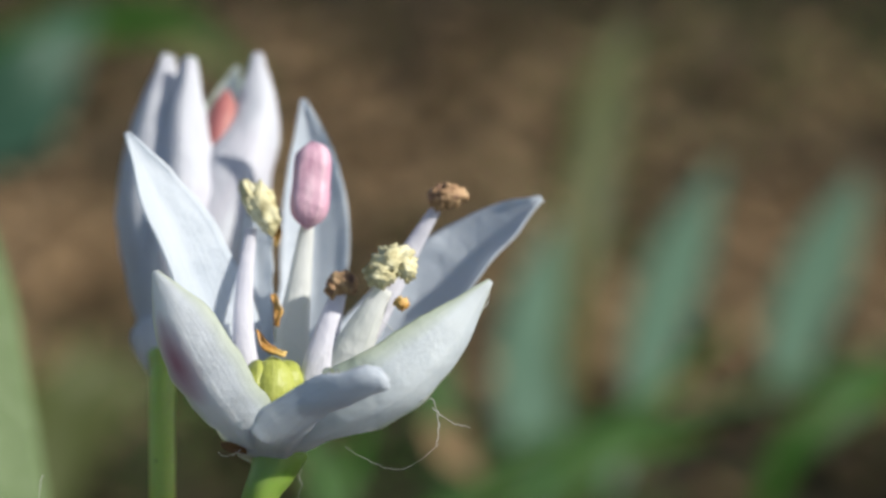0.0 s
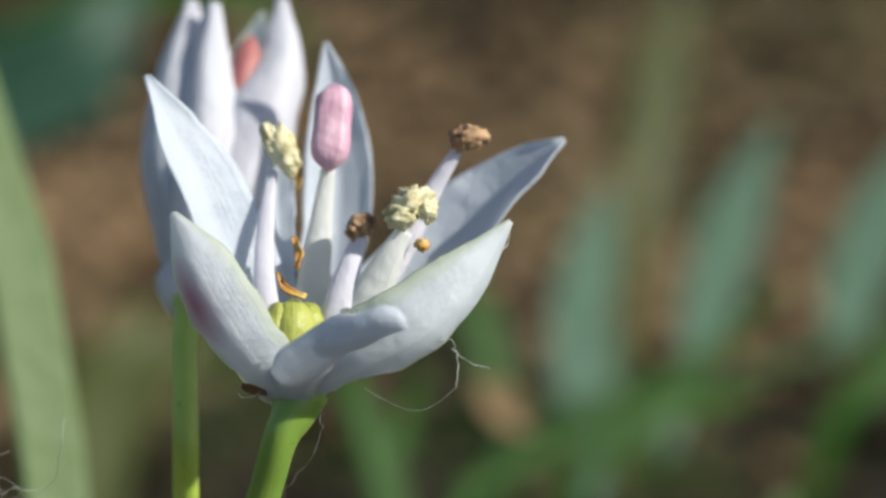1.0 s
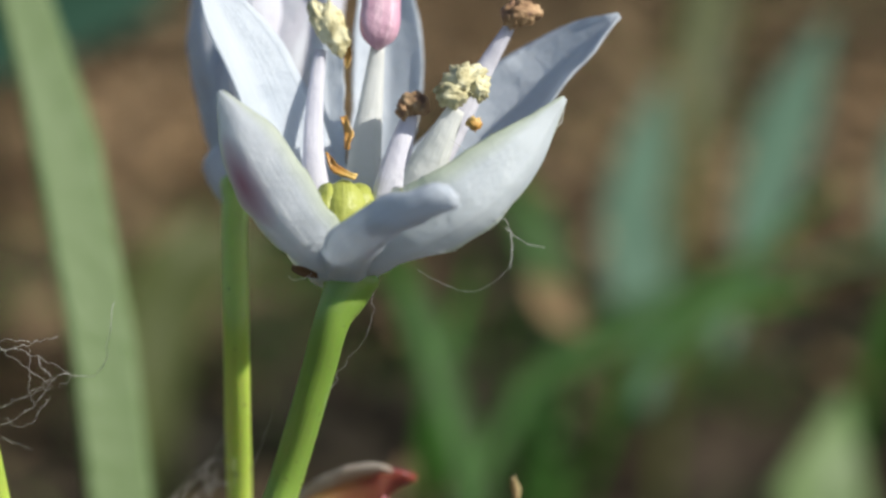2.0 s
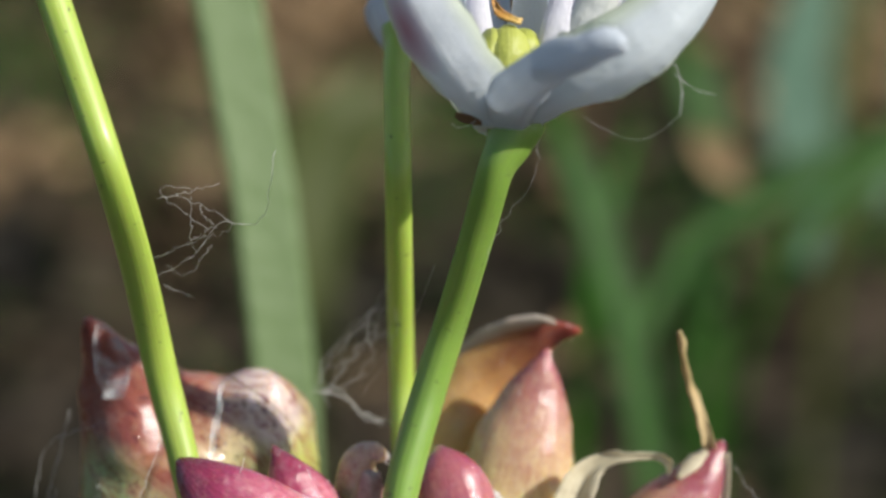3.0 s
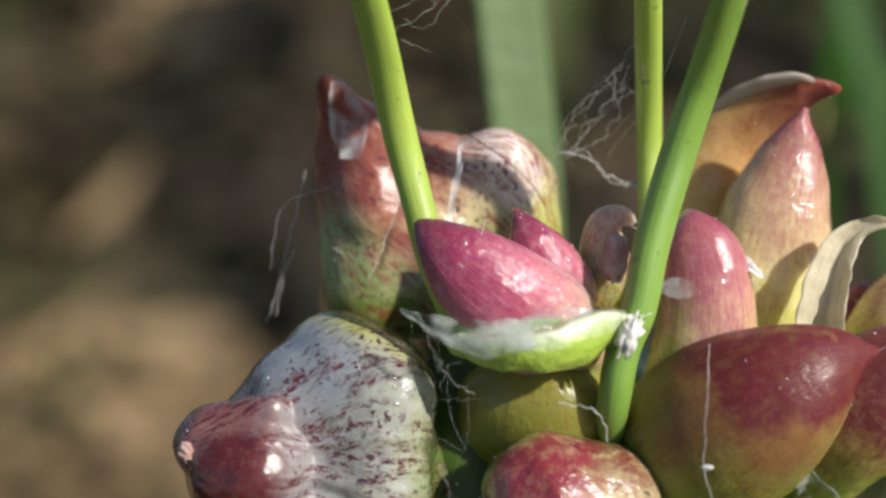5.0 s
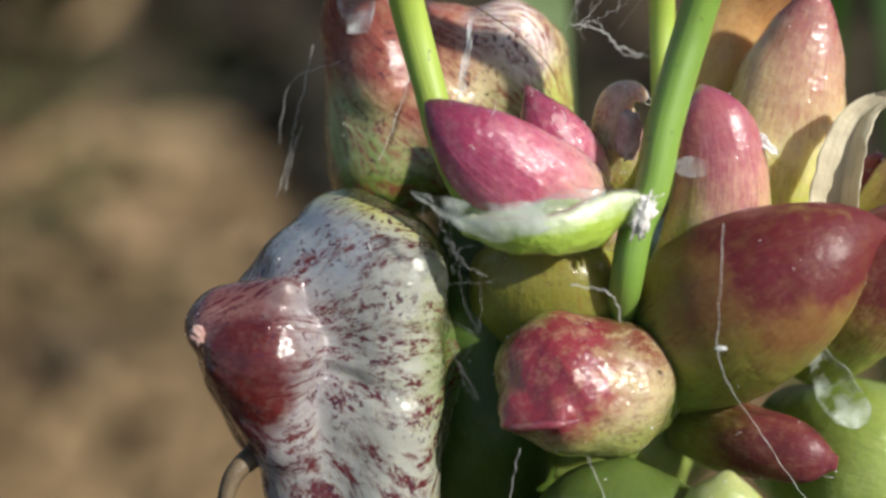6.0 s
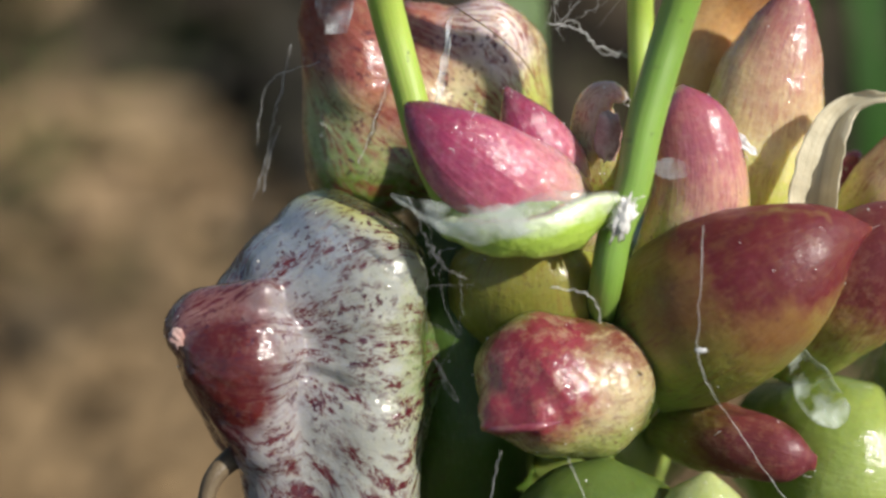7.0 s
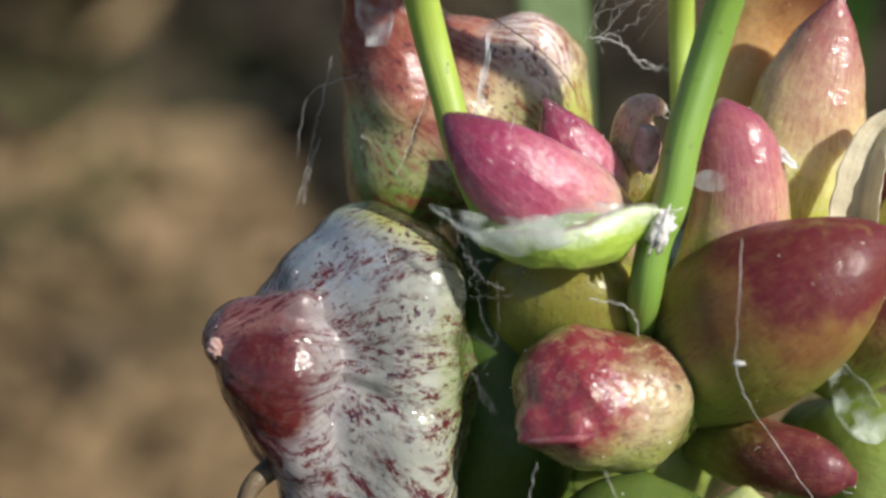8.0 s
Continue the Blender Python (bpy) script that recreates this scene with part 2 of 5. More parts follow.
GREEN, YGREEN, WINE = (0.20, 0.30, 0.045), (0.46, 0.47, 0.11), (0.11, 0.014, 0.04)
skin_red = bulb_skin("red_bulbil_skin", [(0.0, GREEN), (0.18, (0.40, 0.36, 0.12)), (0.32, (0.60, 0.40, 0.32)), (0.48, (0.54, 0.22, 0.25)), (0.62, (0.44, 0.10, 0.17)), (0.80, (0.33, 0.045, 0.11)), (1.0, WINE)], seed=0.1, streaks=0.15, mottle=0.5, mottle_col=(0.60, 0.36, 0.36), wander=0.45, coat=1.0, relief=0.00009, gloss=0.18)
skin_keel = bulb_skin("keeled_bulbil_skin", [(0.0, GREEN), (0.30, (0.17, 0.24, 0.045)), (0.5, (0.30, 0.33, 0.09)), (0.75, (0.38, 0.36, 0.13)), (1.0, (0.40, 0.30, 0.12))], seed=0.15, mottle=0.6, mottle_col=(0.52, 0.46, 0.26), wander=0.4, gloss=0.14, coat=1.0, streaks=0.4, speck=0.6, speck_col=(0.12, 0.03, 0.03), relief=0.00007, depth=0.0002, zones=[
    ((0.50, 0.40, 0.24), [(-0.9, -2.5, -6.5, 0.95), (-1.3, -2.8, -7.0, 0.7)], 0.4, 1.0),
    ((0.20, 0.07, 0.045), [(-1.0, -2.0, -6.0, 0.7), (-1.6, -2.2, -5.7, 0.8)], 0.5, 1.2),
    ((0.25, 0.032, 0.05), [(-2.9, -3.0, -6.5, 1.05), (-2.3, -3.3, -6.9, 1.05), (-3.2, -3.2, -7.35, 0.55), (-2.0, -3.4, -7.3, 0.55), (-2.2, -2.4, -5.8, 0.7)], 0.25, 0.8)])
skin_dark = bulb_skin("dark_red_bulbil_skin", [(0.0, GREEN), (0.28, (0.36, 0.39, 0.08)), (0.48, (0.26, 0.17, 0.05)), (0.62, (0.17, 0.04, 0.038)), (1.0, (0.12, 0.018, 0.03))], streaks=0.5, gloss=0.34, seed=0.3, mottle=0.3, coat=0.35)
skin_dark_top = bulb_skin("two_toned_bulbil_skin", [(0.0, GREEN), (0.3, (0.22, 0.28, 0.05)), (0.54, (0.24, 0.25, 0.045)), (0.85, (0.30, 0.27, 0.07)), (1.0, (0.20, 0.06, 0.04))], streaks=0.6, streak=(0.16, 0.05, 0.03), gloss=0.36, seed=0.3, mottle=0.35, mottle_col=(0.30, 0.20, 0.06), wander=0.3, coat=0.15, across=90, zones=[
    ((0.22, 0.11, 0.04), [(0.3, -2.2, -5.0, 1.3), (1.6, -2.6, -5.3, 1.2)], 0.4, 1.0),
    ((0.125, 0.016, 0.022), [(0.5, -1.9, -4.0, 0.85), (1.3, -2.5, -4.5, 1.05), (2.2, -2.3, -4.5, 1.0), (3.0, -1.6, -4.2, 0.9), (1.2, -1.2, -3.6, 1.0), (2.2, -1.2, -3.6, 1.0)], 0.22, 0.7)])
skin_olive = bulb_skin("olive_bulbil_skin", [(0.0, GREEN), (0.4, (0.13, 0.18, 0.025)), (0.72, (0.18, 0.20, 0.03)), (0.9, (0.24, 0.22, 0.04)), (1.0, (0.28, 0.34, 0.06))], streak=(0.20, 0.08, 0.03), streaks=0.35, seed=0.4, mottle=0.4, mottle_col=(0.24, 0.17, 0.06), coat=0.4)
skin_tan = bulb_skin("tan_bulbil_skin", [(0.0, GREEN), (0.34, (0.54, 0.56, 0.14)), (0.50, (0.74, 0.66, 0.32)), (0.62, (0.58, 0.42, 0.24)), (0.76, (0.44, 0.25, 0.18)), (0.90, (0.32, 0.11, 0.12)), (1.0, (0.24, 0.06, 0.10))], streak=(0.38, 0.12, 0.10), streaks=0.6, speck=0.2, seed=0.5, mottle=0.6, mottle_col=(0.66, 0.56, 0.36), gloss=0.18)
skin_slant = bulb_skin("red_tan_bulbil_skin", [(0.0, GREEN), (0.30, (0.50, 0.52, 0.13)), (0.44, (0.56, 0.42, 0.22)), (0.58, (0.44, 0.24, 0.17)), (0.78, (0.33, 0.10, 0.12)), (1.0, (0.20, 0.035, 0.07))], streak=(0.26, 0.05, 0.06), streaks=0.6, speck=0.3, seed=0.55, mottle=0.6, mottle_col=(0.62, 0.48, 0.30), gloss=0.16, wander=0.5)
skin_hood = bulb_skin("orange_tan_hood_skin", [(0.0, YGREEN), (0.3, (0.66, 0.48, 0.20)), (0.7, (0.54, 0.30, 0.12)), (0.86, (0.32, 0.10, 0.07)), (1.0, (0.20, 0.02, 0.05))], streaks=0.45, streak=(0.34, 0.16, 0.09), speck=0.25, seed=0.7, mottle=0.5)
skin_back = bulb_skin("old_bulbil_skin", [(0.0, (0.22, 0.30, 0.06)), (0.30, (0.44, 0.46, 0.20)), (0.46, (0.62, 0.52, 0.32)), (0.60, (0.52, 0.32, 0.20)), (0.78, (0.34, 0.11, 0.085)), (1.0, (0.20, 0.05, 0.05))], streak=(0.24, 0.05, 0.04), streaks=0.9, thin=0.05, broken=0.5, speck=0.9, dot=8500, seed=0.9, mottle=0.5, mottle_col=(0.60, 0.48, 0.30), across=80, along=7, bands=(14, 2.2), wander=0.4, patch=(0.44, 0.56), gloss=0.2, depth=0.0002, zones=[
    ((0.70, 0.60, 0.57), [(-3.75, 0.0, -0.35, 0.95), (-3.2, 0.3, -1.0, 0.7)], 0.3, 0.6),
    ((0.27, 0.08, 0.06), [(-6.7, -0.2, -0.9, 1.3), (-7.2, 0.3, -0.2, 0.8), (-5.9, -0.2, -0.5, 0.6)], 0.4, 1.2),
    ((0.32, 0.11, 0.08), [(-5.5, -0.3, -0.7, 0.55), (-5.3, -0.3, -2.4, 0.6), (-4.7, -0.2, -0.6, 0.5), (-4.2, -0.1, -0.9, 0.4)], 0.5, 1.2),
    ((0.34, 0.40, 0.19), [(-7.0, 0.2, -2.6, 0.95), (-6.4, -0.2, -3.3, 0.8)], 0.4, 1.0),
    ((0.15, 0.24, 0.035), [(-6.4, 0.4, -4.6, 1.5), (-5.2, 0.6, -4.4, 1.5)], 0.3, 0.6),
    ((0.44, 0.50, 0.14), [(-2.6, 1.0, -2.2, 0.75), (-2.75, 1.0, -3.2, 0.9)], 0.4, 0.5)])
skin_paper = bulb_skin("papery_bulbil_skin", [(0.0, GREEN), (0.36, (0.42, 0.48, 0.12)), (0.56, (0.58, 0.52, 0.26)), (0.74, (0.60, 0.46, 0.30)), (0.88, (0.62, 0.46, 0.38)), (1.0, (0.68, 0.58, 0.56))], streak=(0.36, 0.10, 0.075), streaks=0.85, speck=0.5, seed=1.1, thin=0.02, wander=0.5)
skin_white = bulb_skin("white_striped_bulbil_skin", [(0.0, (0.07, 0.13, 0.02)), (0.22, (0.09, 0.15, 0.03)), (0.31, (0.30, 0.33, 0.20)), (0.40, (0.35, 0.36, 0.31)), (0.62, (0.285, 0.28, 0.275)), (0.80, (0.25, 0.21, 0.22)), (1.0, (0.16, 0.09, 0.09))], streak=(0.085, 0.013, 0.018), streaks=1.0, speck=1.0, speck_col=(0.055, 0.010, 0.022), gloss=0.16, coat=1.0, wander=0.1, across=75, along=10, bands=(13, 2.6), broken=0.9, depth=0.00015, seed=0.2, relief=0.000045, mottle=0.25, mottle_col=(0.45, 0.43, 0.32), thin=0.075, patch=(0.50, 0.60), dot=7600, through=0.4, zones=[
    ((0.36, 0.38, 0.12), [(-6.65, -1.1, -3.55, 0.75), (-5.9, -1.2, -3.75, 0.8), (-5.2, -1.2, -4.2, 0.7)], 0.35, 0.7),
    # bluish shade of the upper left, painted into the skin
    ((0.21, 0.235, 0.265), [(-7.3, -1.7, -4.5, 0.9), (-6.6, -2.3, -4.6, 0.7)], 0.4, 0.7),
    ((0.19, 0.085, 0.08), [(-8.3, -3.0, -5.3, 0.75), (-7.6, -3.5, -5.5, 0.6), (-8.9, -2.6, -5.8, 0.6)], 0.4, 0.8),
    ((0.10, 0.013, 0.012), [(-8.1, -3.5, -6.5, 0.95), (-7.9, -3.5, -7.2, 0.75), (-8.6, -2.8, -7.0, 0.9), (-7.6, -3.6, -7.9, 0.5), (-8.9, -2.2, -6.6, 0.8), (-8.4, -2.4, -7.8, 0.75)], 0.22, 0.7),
    # painted shade on the beak's left underside, away from the sun
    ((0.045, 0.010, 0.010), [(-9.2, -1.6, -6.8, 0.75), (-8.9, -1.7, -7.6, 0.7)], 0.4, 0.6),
    # purplish sky sheen on the beak, painted as colour
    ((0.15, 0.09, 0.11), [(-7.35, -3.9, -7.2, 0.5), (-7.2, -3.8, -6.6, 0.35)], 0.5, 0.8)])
skin_green = bulb_skin("green_bulbil_skin", [(0.0, (0.12, 0.19, 0.025)), (0.4, (0.20, 0.28, 0.05)), (0.8, (0.29, 0.36, 0.09)), (1.0, (0.42, 0.46, 0.20))], streaks=0.25, streak=(0.20, 0.26, 0.08), speck=0.25, speck_col=(0.2, 0.14, 0.06), seed=1.4, mottle=0.4, mottle_col=(0.34, 0.38, 0.14))
# darker copy of the green skin: shade low in the head put into colour
skin_low_shaded = bulb_skin("shaded_green_bulbil_skin", [(0.0, (0.04, 0.075, 0.010)), (0.6, (0.06, 0.105, 0.016)), (1.0, (0.10, 0.15, 0.03))], streaks=0.25, streak=(0.14, 0.20, 0.06), speck=0.25, seed=1.35, mottle=0.4, mottle_col=(0.10, 0.15, 0.035), coat=0.4)
# green kept very dark: the shadow between the bulbils is painted in
skin_deep_shade = bulb_skin("deep_green_shade_skin", [(0.0, (0.045, 0.09, 0.009)), (0.6, (0.055, 0.105, 0.012)), (1.0, (0.075, 0.12, 0.016))], streaks=0.2, streak=(0.08, 0.05, 0.02), speck=0.2, seed=1.5, mottle=0.3, mottle_col=(0.05, 0.08, 0.012), coat=0.2, gloss=0.4)
skin_blunt = bulb_skin("blunt_bulbil_skin", [(0.0, GREEN), (0.46, (0.48, 0.52, 0.10)), (0.58, (0.62, 0.50, 0.22)), (0.68, (0.54, 0.31, 0.22)), (0.80, (0.42, 0.14, 0.16)), (1.0, (0.27, 0.05, 0.10))], seed=0.6, mottle=0.5, mottle_col=(0.60, 0.36, 0.30), gloss=0.14, coat=1.0, wander=0.5)
skin_edge = bulb_skin("keel_skin", [(0.0, (0.34, 0.12, 0.15)), (0.5, (0.28, 0.055, 0.085)), (1.0, (0.24, 0.04, 0.06))], seed=0.35, mottle=0.3, gloss=0.1)
skin_shiny = bulb_skin("yellow_green_bulbil_skin", [(0.0, GREEN), (0.3, (0.46, 0.53, 0.13)), (0.7, (0.62, 0.66, 0.30)), (0.90, (0.54, 0.44, 0.18)), (1.0, (0.30, 0.08, 0.09))], streaks=0.3, streak=(0.42, 0.40, 0.12), speck=0.15, gloss=0.14, seed=1.6, mottle=0.6, mottle_col=(0.76, 0.76, 0.54), relief=0.00010, coat=1.0, zones=[
    ((0.46, 0.32, 0.13), [(5.85, 0.3, -3.85, 0.25), (6.35, 0.3, -4.02, 0.22), (5.08, 0.3, -3.05, 0.32), (6.9, 0.2, -3.8, 0.22)], 0.5, 0.6),
    ((0.30, 0.09, 0.06), [(7.55, 0.3, -3.58, 0.28), (7.45, 0.4, -4.1, 0.25)], 0.5, 0.6)])
petal = tissue("white_tepal", (0.74, 0.80, 0.86), (0.60, 0.67, 0.76), 0.46, vein=0.3)
petal_pink = tissue("pink_flushed_tepal", (0.82, 0.86, 0.90), (0.70, 0.75, 0.80), 0.62, vein=0.3, flush=(0.46, 0.18, 0.27), edge=(0.72, 0.78, 0.60), flush_u=0.72, flush_at=0.62)
petal_green = tissue("green_edged_tepal", (0.82, 0.87, 0.90), (0.70, 0.76, 0.80), 0.62, vein=0.3, edge=(0.70, 0.77, 0.56))
petal_far = tissue("rosy_tepal", (0.78, 0.81, 0.86), (0.64, 0.56, 0.66), 0.42, vein=0.35)
filament_skin = tissue("pale_filament", (0.80, 0.80, 0.86), (0.68, 0.66, 0.78), 0.35, vein=0.3)
filament_base_skin = tissue("cream_filament", (0.82, 0.84, 0.82), (0.74, 0.78, 0.66), 0.4, vein=0.25)
anther_pink = tissue("pink_anther_skin", (0.56, 0.28, 0.40), (0.80, 0.58, 0.66), 0.12, vein=0.95, rough=0.5, v_scale=14)
anther_salmon = tissue("salmon_anther_skin", (0.44, 0.15, 0.15), (0.54, 0.30, 0.22), 0.15, vein=0.6)
anther_yellow = grainy("yellow_pollen", (0.32, 0.27, 0.12), (0.62, 0.58, 0.34), (0.78, 0.76, 0.54), 3800, depth=0.0001)
anther_brown = grainy("brown_anther", (0.14, 0.07, 0.05), (0.36, 0.22, 0.11), (0.60, 0.44, 0.26), 3600, depth=0.0001)
shard_orange = grainy("orange_shard", (0.30, 0.13, 0.03), (0.55, 0.30, 0.07), (0.72, 0.50, 0.16), 3000, rough=0.4)
ovary_skin = tissue("ovary_skin", (0.40, 0.45, 0.07), (0.54, 0.57, 0.18), 0.15, vein=0.6, rough=0.35)
stalk_dark = stalk_skin("pedicel_skin", (0.16, 0.29, 0.04), (0.24, 0.37, 0.07), 0.3)
stalk_light = stalk_skin("light_pedicel_skin", (0.34, 0.46, 0.065), (0.43, 0.54, 0.11), 0.6)
blade_skin = tissue("leaf_blade_skin", (0.15, 0.235, 0.085), (0.20, 0.28, 0.13), 0.35, vein=0.5)
grass_skin = tissue("bright_grass_skin", (0.034, 0.13, 0.011), (0.062, 0.17, 0.017), 0.5, vein=0.4)
stem_skin = tissue("dull_stem_skin", (0.025, 0.085, 0.012), (0.045, 0.12, 0.02), 0.4, vein=0.4)
moss_leaf = tissue("dull_leaf_skin", (0.085, 0.11, 0.03), (0.12, 0.135, 0.045), 0.4, vein=0.4)
teal_skin = tissue("blue_green_leaf_skin", (0.125, 0.235, 0.165), (0.165, 0.275, 0.195), 0.45, vein=0.4)
dark_teal_skin = tissue("dark_blue_green_leaf_skin", (0.04, 0.11, 0.07), (0.06, 0.14, 0.09), 0.4, vein=0.4)
bract_cream = tissue("cream_bract_skin", (0.80, 0.74, 0.56), (0.62, 0.54, 0.34), 0.4, vein=0.6, v_scale=16)
def collar_skin(name):
    """Green below, passing into a whitish wet rim above."""
    m, n, l, p = material(name)
    uv = n.new("ShaderNodeUVMap").outputs["UV"]
    sep = n.new("ShaderNodeSeparateXYZ")
    l.new(uv, sep.inputs[0])
    k = noise_node(n, l, stretched(n, l, uv, 5, 9), 1.0, 5, 0.65)
    f = grey_ramp(n, l, math_node(n, l, "ADD", sep.outputs["X"], math_node(n, l, "MULTIPLY", math_node(n, l, "SUBTRACT", k, 0.5), 0.6)), 0.58, 0.90)
    c = mix(n, l, f, (0.33, 0.46, 0.07), (0.58, 0.66, 0.44))
    l.new(c, p.inputs["Base Color"])
    p.inputs["Roughness"].default_value = 0.2
    p.inputs["Coat Weight"].default_value, p.inputs["Coat Roughness"].default_value = 0.5, 0.08
    p.inputs["Subsurface Weight"].default_value = 0.4
    p.inputs["Subsurface Radius"].default_value, p.inputs["Subsurface Scale"].default_value = (0.8, 1.0, 0.4), 0.0006
    bump(n, l, p, noise_node(n, l, stretched(n, l, uv, 6, 26), 1.0, 4), 0.7, 0.00009)
    return m


bract_green = collar_skin("green_collar_skin")
straw_skin = tissue("straw_skin", (0.66, 0.52, 0.28), (0.42, 0.27, 0.10), 0.25, vein=0.8, v_scale=6)
tail_skin = tissue("dry_tail_skin", (0.17, 0.13, 0.075), (0.09, 0.055, 0.035), 0.1, vein=0.7, v_scale=8)
dry_brown = tissue("dry_brown_skin", (0.26, 0.14, 0.06), (0.12, 0.06, 0.03), 0.15, vein=0.6)
ridge_skin = tissue("silvery_ridge_skin", (0.62, 0.57, 0.50), (0.50, 0.36, 0.26), 0.25, vein=0.7, v_scale=10, edge=(0.50, 0.28, 0.16))
nub_skin = grainy("nub_skin", (0.30, 0.14, 0.12), (0.48, 0.32, 0.28), (0.62, 0.50, 0.44), 3000)
membrane = film("clear_membrane", (0.74, 0.77, 0.79), 0.95, 0.2)
wet_film = film("wet_film", (0.60, 0.65, 0.58), 0.93, 0.08)
torn_film = film("torn_clear_skin", (0.58, 0.65, 0.56), 1.0, 0.25)
web_skin = film("cobweb_silk", (0.80, 0.80, 0.77), 0.35)
flake_skin = film("white_flake", (0.86, 0.84, 0.80), 0.12)
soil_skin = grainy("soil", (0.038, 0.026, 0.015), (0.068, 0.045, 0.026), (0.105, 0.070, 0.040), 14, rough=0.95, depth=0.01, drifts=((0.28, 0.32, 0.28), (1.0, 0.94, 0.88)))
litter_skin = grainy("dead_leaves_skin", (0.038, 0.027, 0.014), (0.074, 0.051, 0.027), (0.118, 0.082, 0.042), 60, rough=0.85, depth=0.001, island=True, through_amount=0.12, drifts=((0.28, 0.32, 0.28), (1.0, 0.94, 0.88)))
pale_litter_skin = grainy("pale_dead_leaves_skin", (0.14, 0.092, 0.045), (0.235, 0.158, 0.078), (0.34, 0.232, 0.118), 60, rough=0.85, depth=0.001, island=True, through_amount=0.12)
rust_litter_skin = grainy("rusty_dead_leaves_skin", (0.17, 0.116, 0.060), (0.34, 0.232, 0.125), (0.49, 0.342, 0.185), 60, rough=0.85, depth=0.001, island=True, through_amount=0.12)
moss_skin = grainy("low_grass_skin", (0.03, 0.06, 0.015), (0.08, 0.13, 0.03), (0.16, 0.22, 0.06), 60, rough=0.8, depth=0.001, island=True, through_amount=0.25)

lush_skin = grainy("lush_grass_skin", (0.035, 0.105, 0.014), (0.07, 0.175, 0.024), (0.12, 0.26, 0.04), 60, rough=0.7, depth=0.001, island=True, through_amount=0.35)


# ---- builders ----
def smooth_path(pts, n):
    """n + 1 points on a smooth line through pts (x, y, z and any further values), evenly spread by distance."""
    p = np.array(pts, float)
    p = np.vstack([2 * p[0] - p[1], p, 2 * p[-1] - p[-2]])
    knots = np.r_[0, np.cumsum(np.maximum(np.linalg.norm(np.diff(p[:, :3], axis=0), axis=1), 1e-7) ** 0.5)]
    fine = []
    for k in range(1, len(p) - 2):
        t0, t1, t2, t3 = knots[k - 1 : k + 3]
        for t in np.linspace(t1, t2, 16, endpoint=k == len(p) - 3):
            a1 = (t1 - t) / (t1 - t0) * p[k - 1] + (t - t0) / (t1 - t0) * p[k]
            a2 = (t2 - t) / (t2 - t1) * p[k] + (t - t1) / (t2 - t1) * p[k + 1]
            a3 = (t3 - t) / (t3 - t2) * p[k + 1] + (t - t2) / (t3 - t2) * p[k + 2]
            b1 = (t2 - t) / (t2 - t0) * a1 + (t - t0) / (t2 - t0) * a2
            b2 = (t3 - t) / (t3 - t1) * a2 + (t - t1) / (t3 - t1) * a3
            fine.append((t2 - t) / (t2 - t1) * b1 + (t - t1) / (t2 - t1) * b2)
    fine = np.array(fine)
    step = np.linalg.norm(np.diff(fine[:, :3], axis=0), axis=1) + 0.15 * np.abs(np.diff(fine[:, -1]))
    far = np.r_[0, np.cumsum(step)]
    s = np.linspace(0, far[-1], n + 1)
    return np.stack([np.interp(s, far, c) for c in fine.T], 1)


def unit(v):
    return v / max(np.linalg.norm(v), 1e-9)


def mesh_of(name, verts, faces, uvs, mat, smooth=True):
    me = bpy.data.meshes.new(name)
    me.from_pydata([tuple(v) for v in verts], [], faces)
    if uvs is not None:
        layer = me.uv_layers.new(name="UVMap").data
        idx = np.empty(len(me.loops), dtype=np.int32)
        me.loops.foreach_get("vertex_index", idx)
        layer.foreach_set("uv", np.asarray(uvs, dtype=np.float32)[idx].ravel())
    me.polygons.foreach_set("use_smooth", [smooth] * len(me.polygons))
    me.materials.append(mat)
    me.update()
    return me


M3, T3 = np.array(PLATE.to_3x3()), np.array(PLATE.translation)


def placed(verts, base, plant_space=True):
    v = np.array(verts, float)
    if plant_space:
        # the flower stalks lean out of the head towards the viewer
        k = np.clip((v[:, 2:3] + 1.0) / 5.4, 0, 1)
        out = np.array((0.9, -42.7, -0.8))
        v = out + (v - out) * (1 - 0.09 * k * k * (3 - 2 * k))
    return (v * MM @ M3.T + T3 if plant_space else v) - np.array(base)


def thing(name, base, label, category, group="", kind=""):
    e = new(name)
    e.location = base
    e["base"] = tuple(base)
    return tagged(e, label, category, group, kind)


def part(name, shape, mat, parent, label="", plant_space=True):
    """One mesh under a thing or a part. shape: vertices, faces and uv."""
    root = parent if parent.parent is None else (parent.parent if parent.parent.parent is None else parent.parent.parent)
    verts, faces, uvs = shape
    ob = new(name, mesh_of(name, placed(verts, root.location, plant_space), faces, uvs, mat))
    ob.parent = parent
    return tagged(ob, label) if label else ob


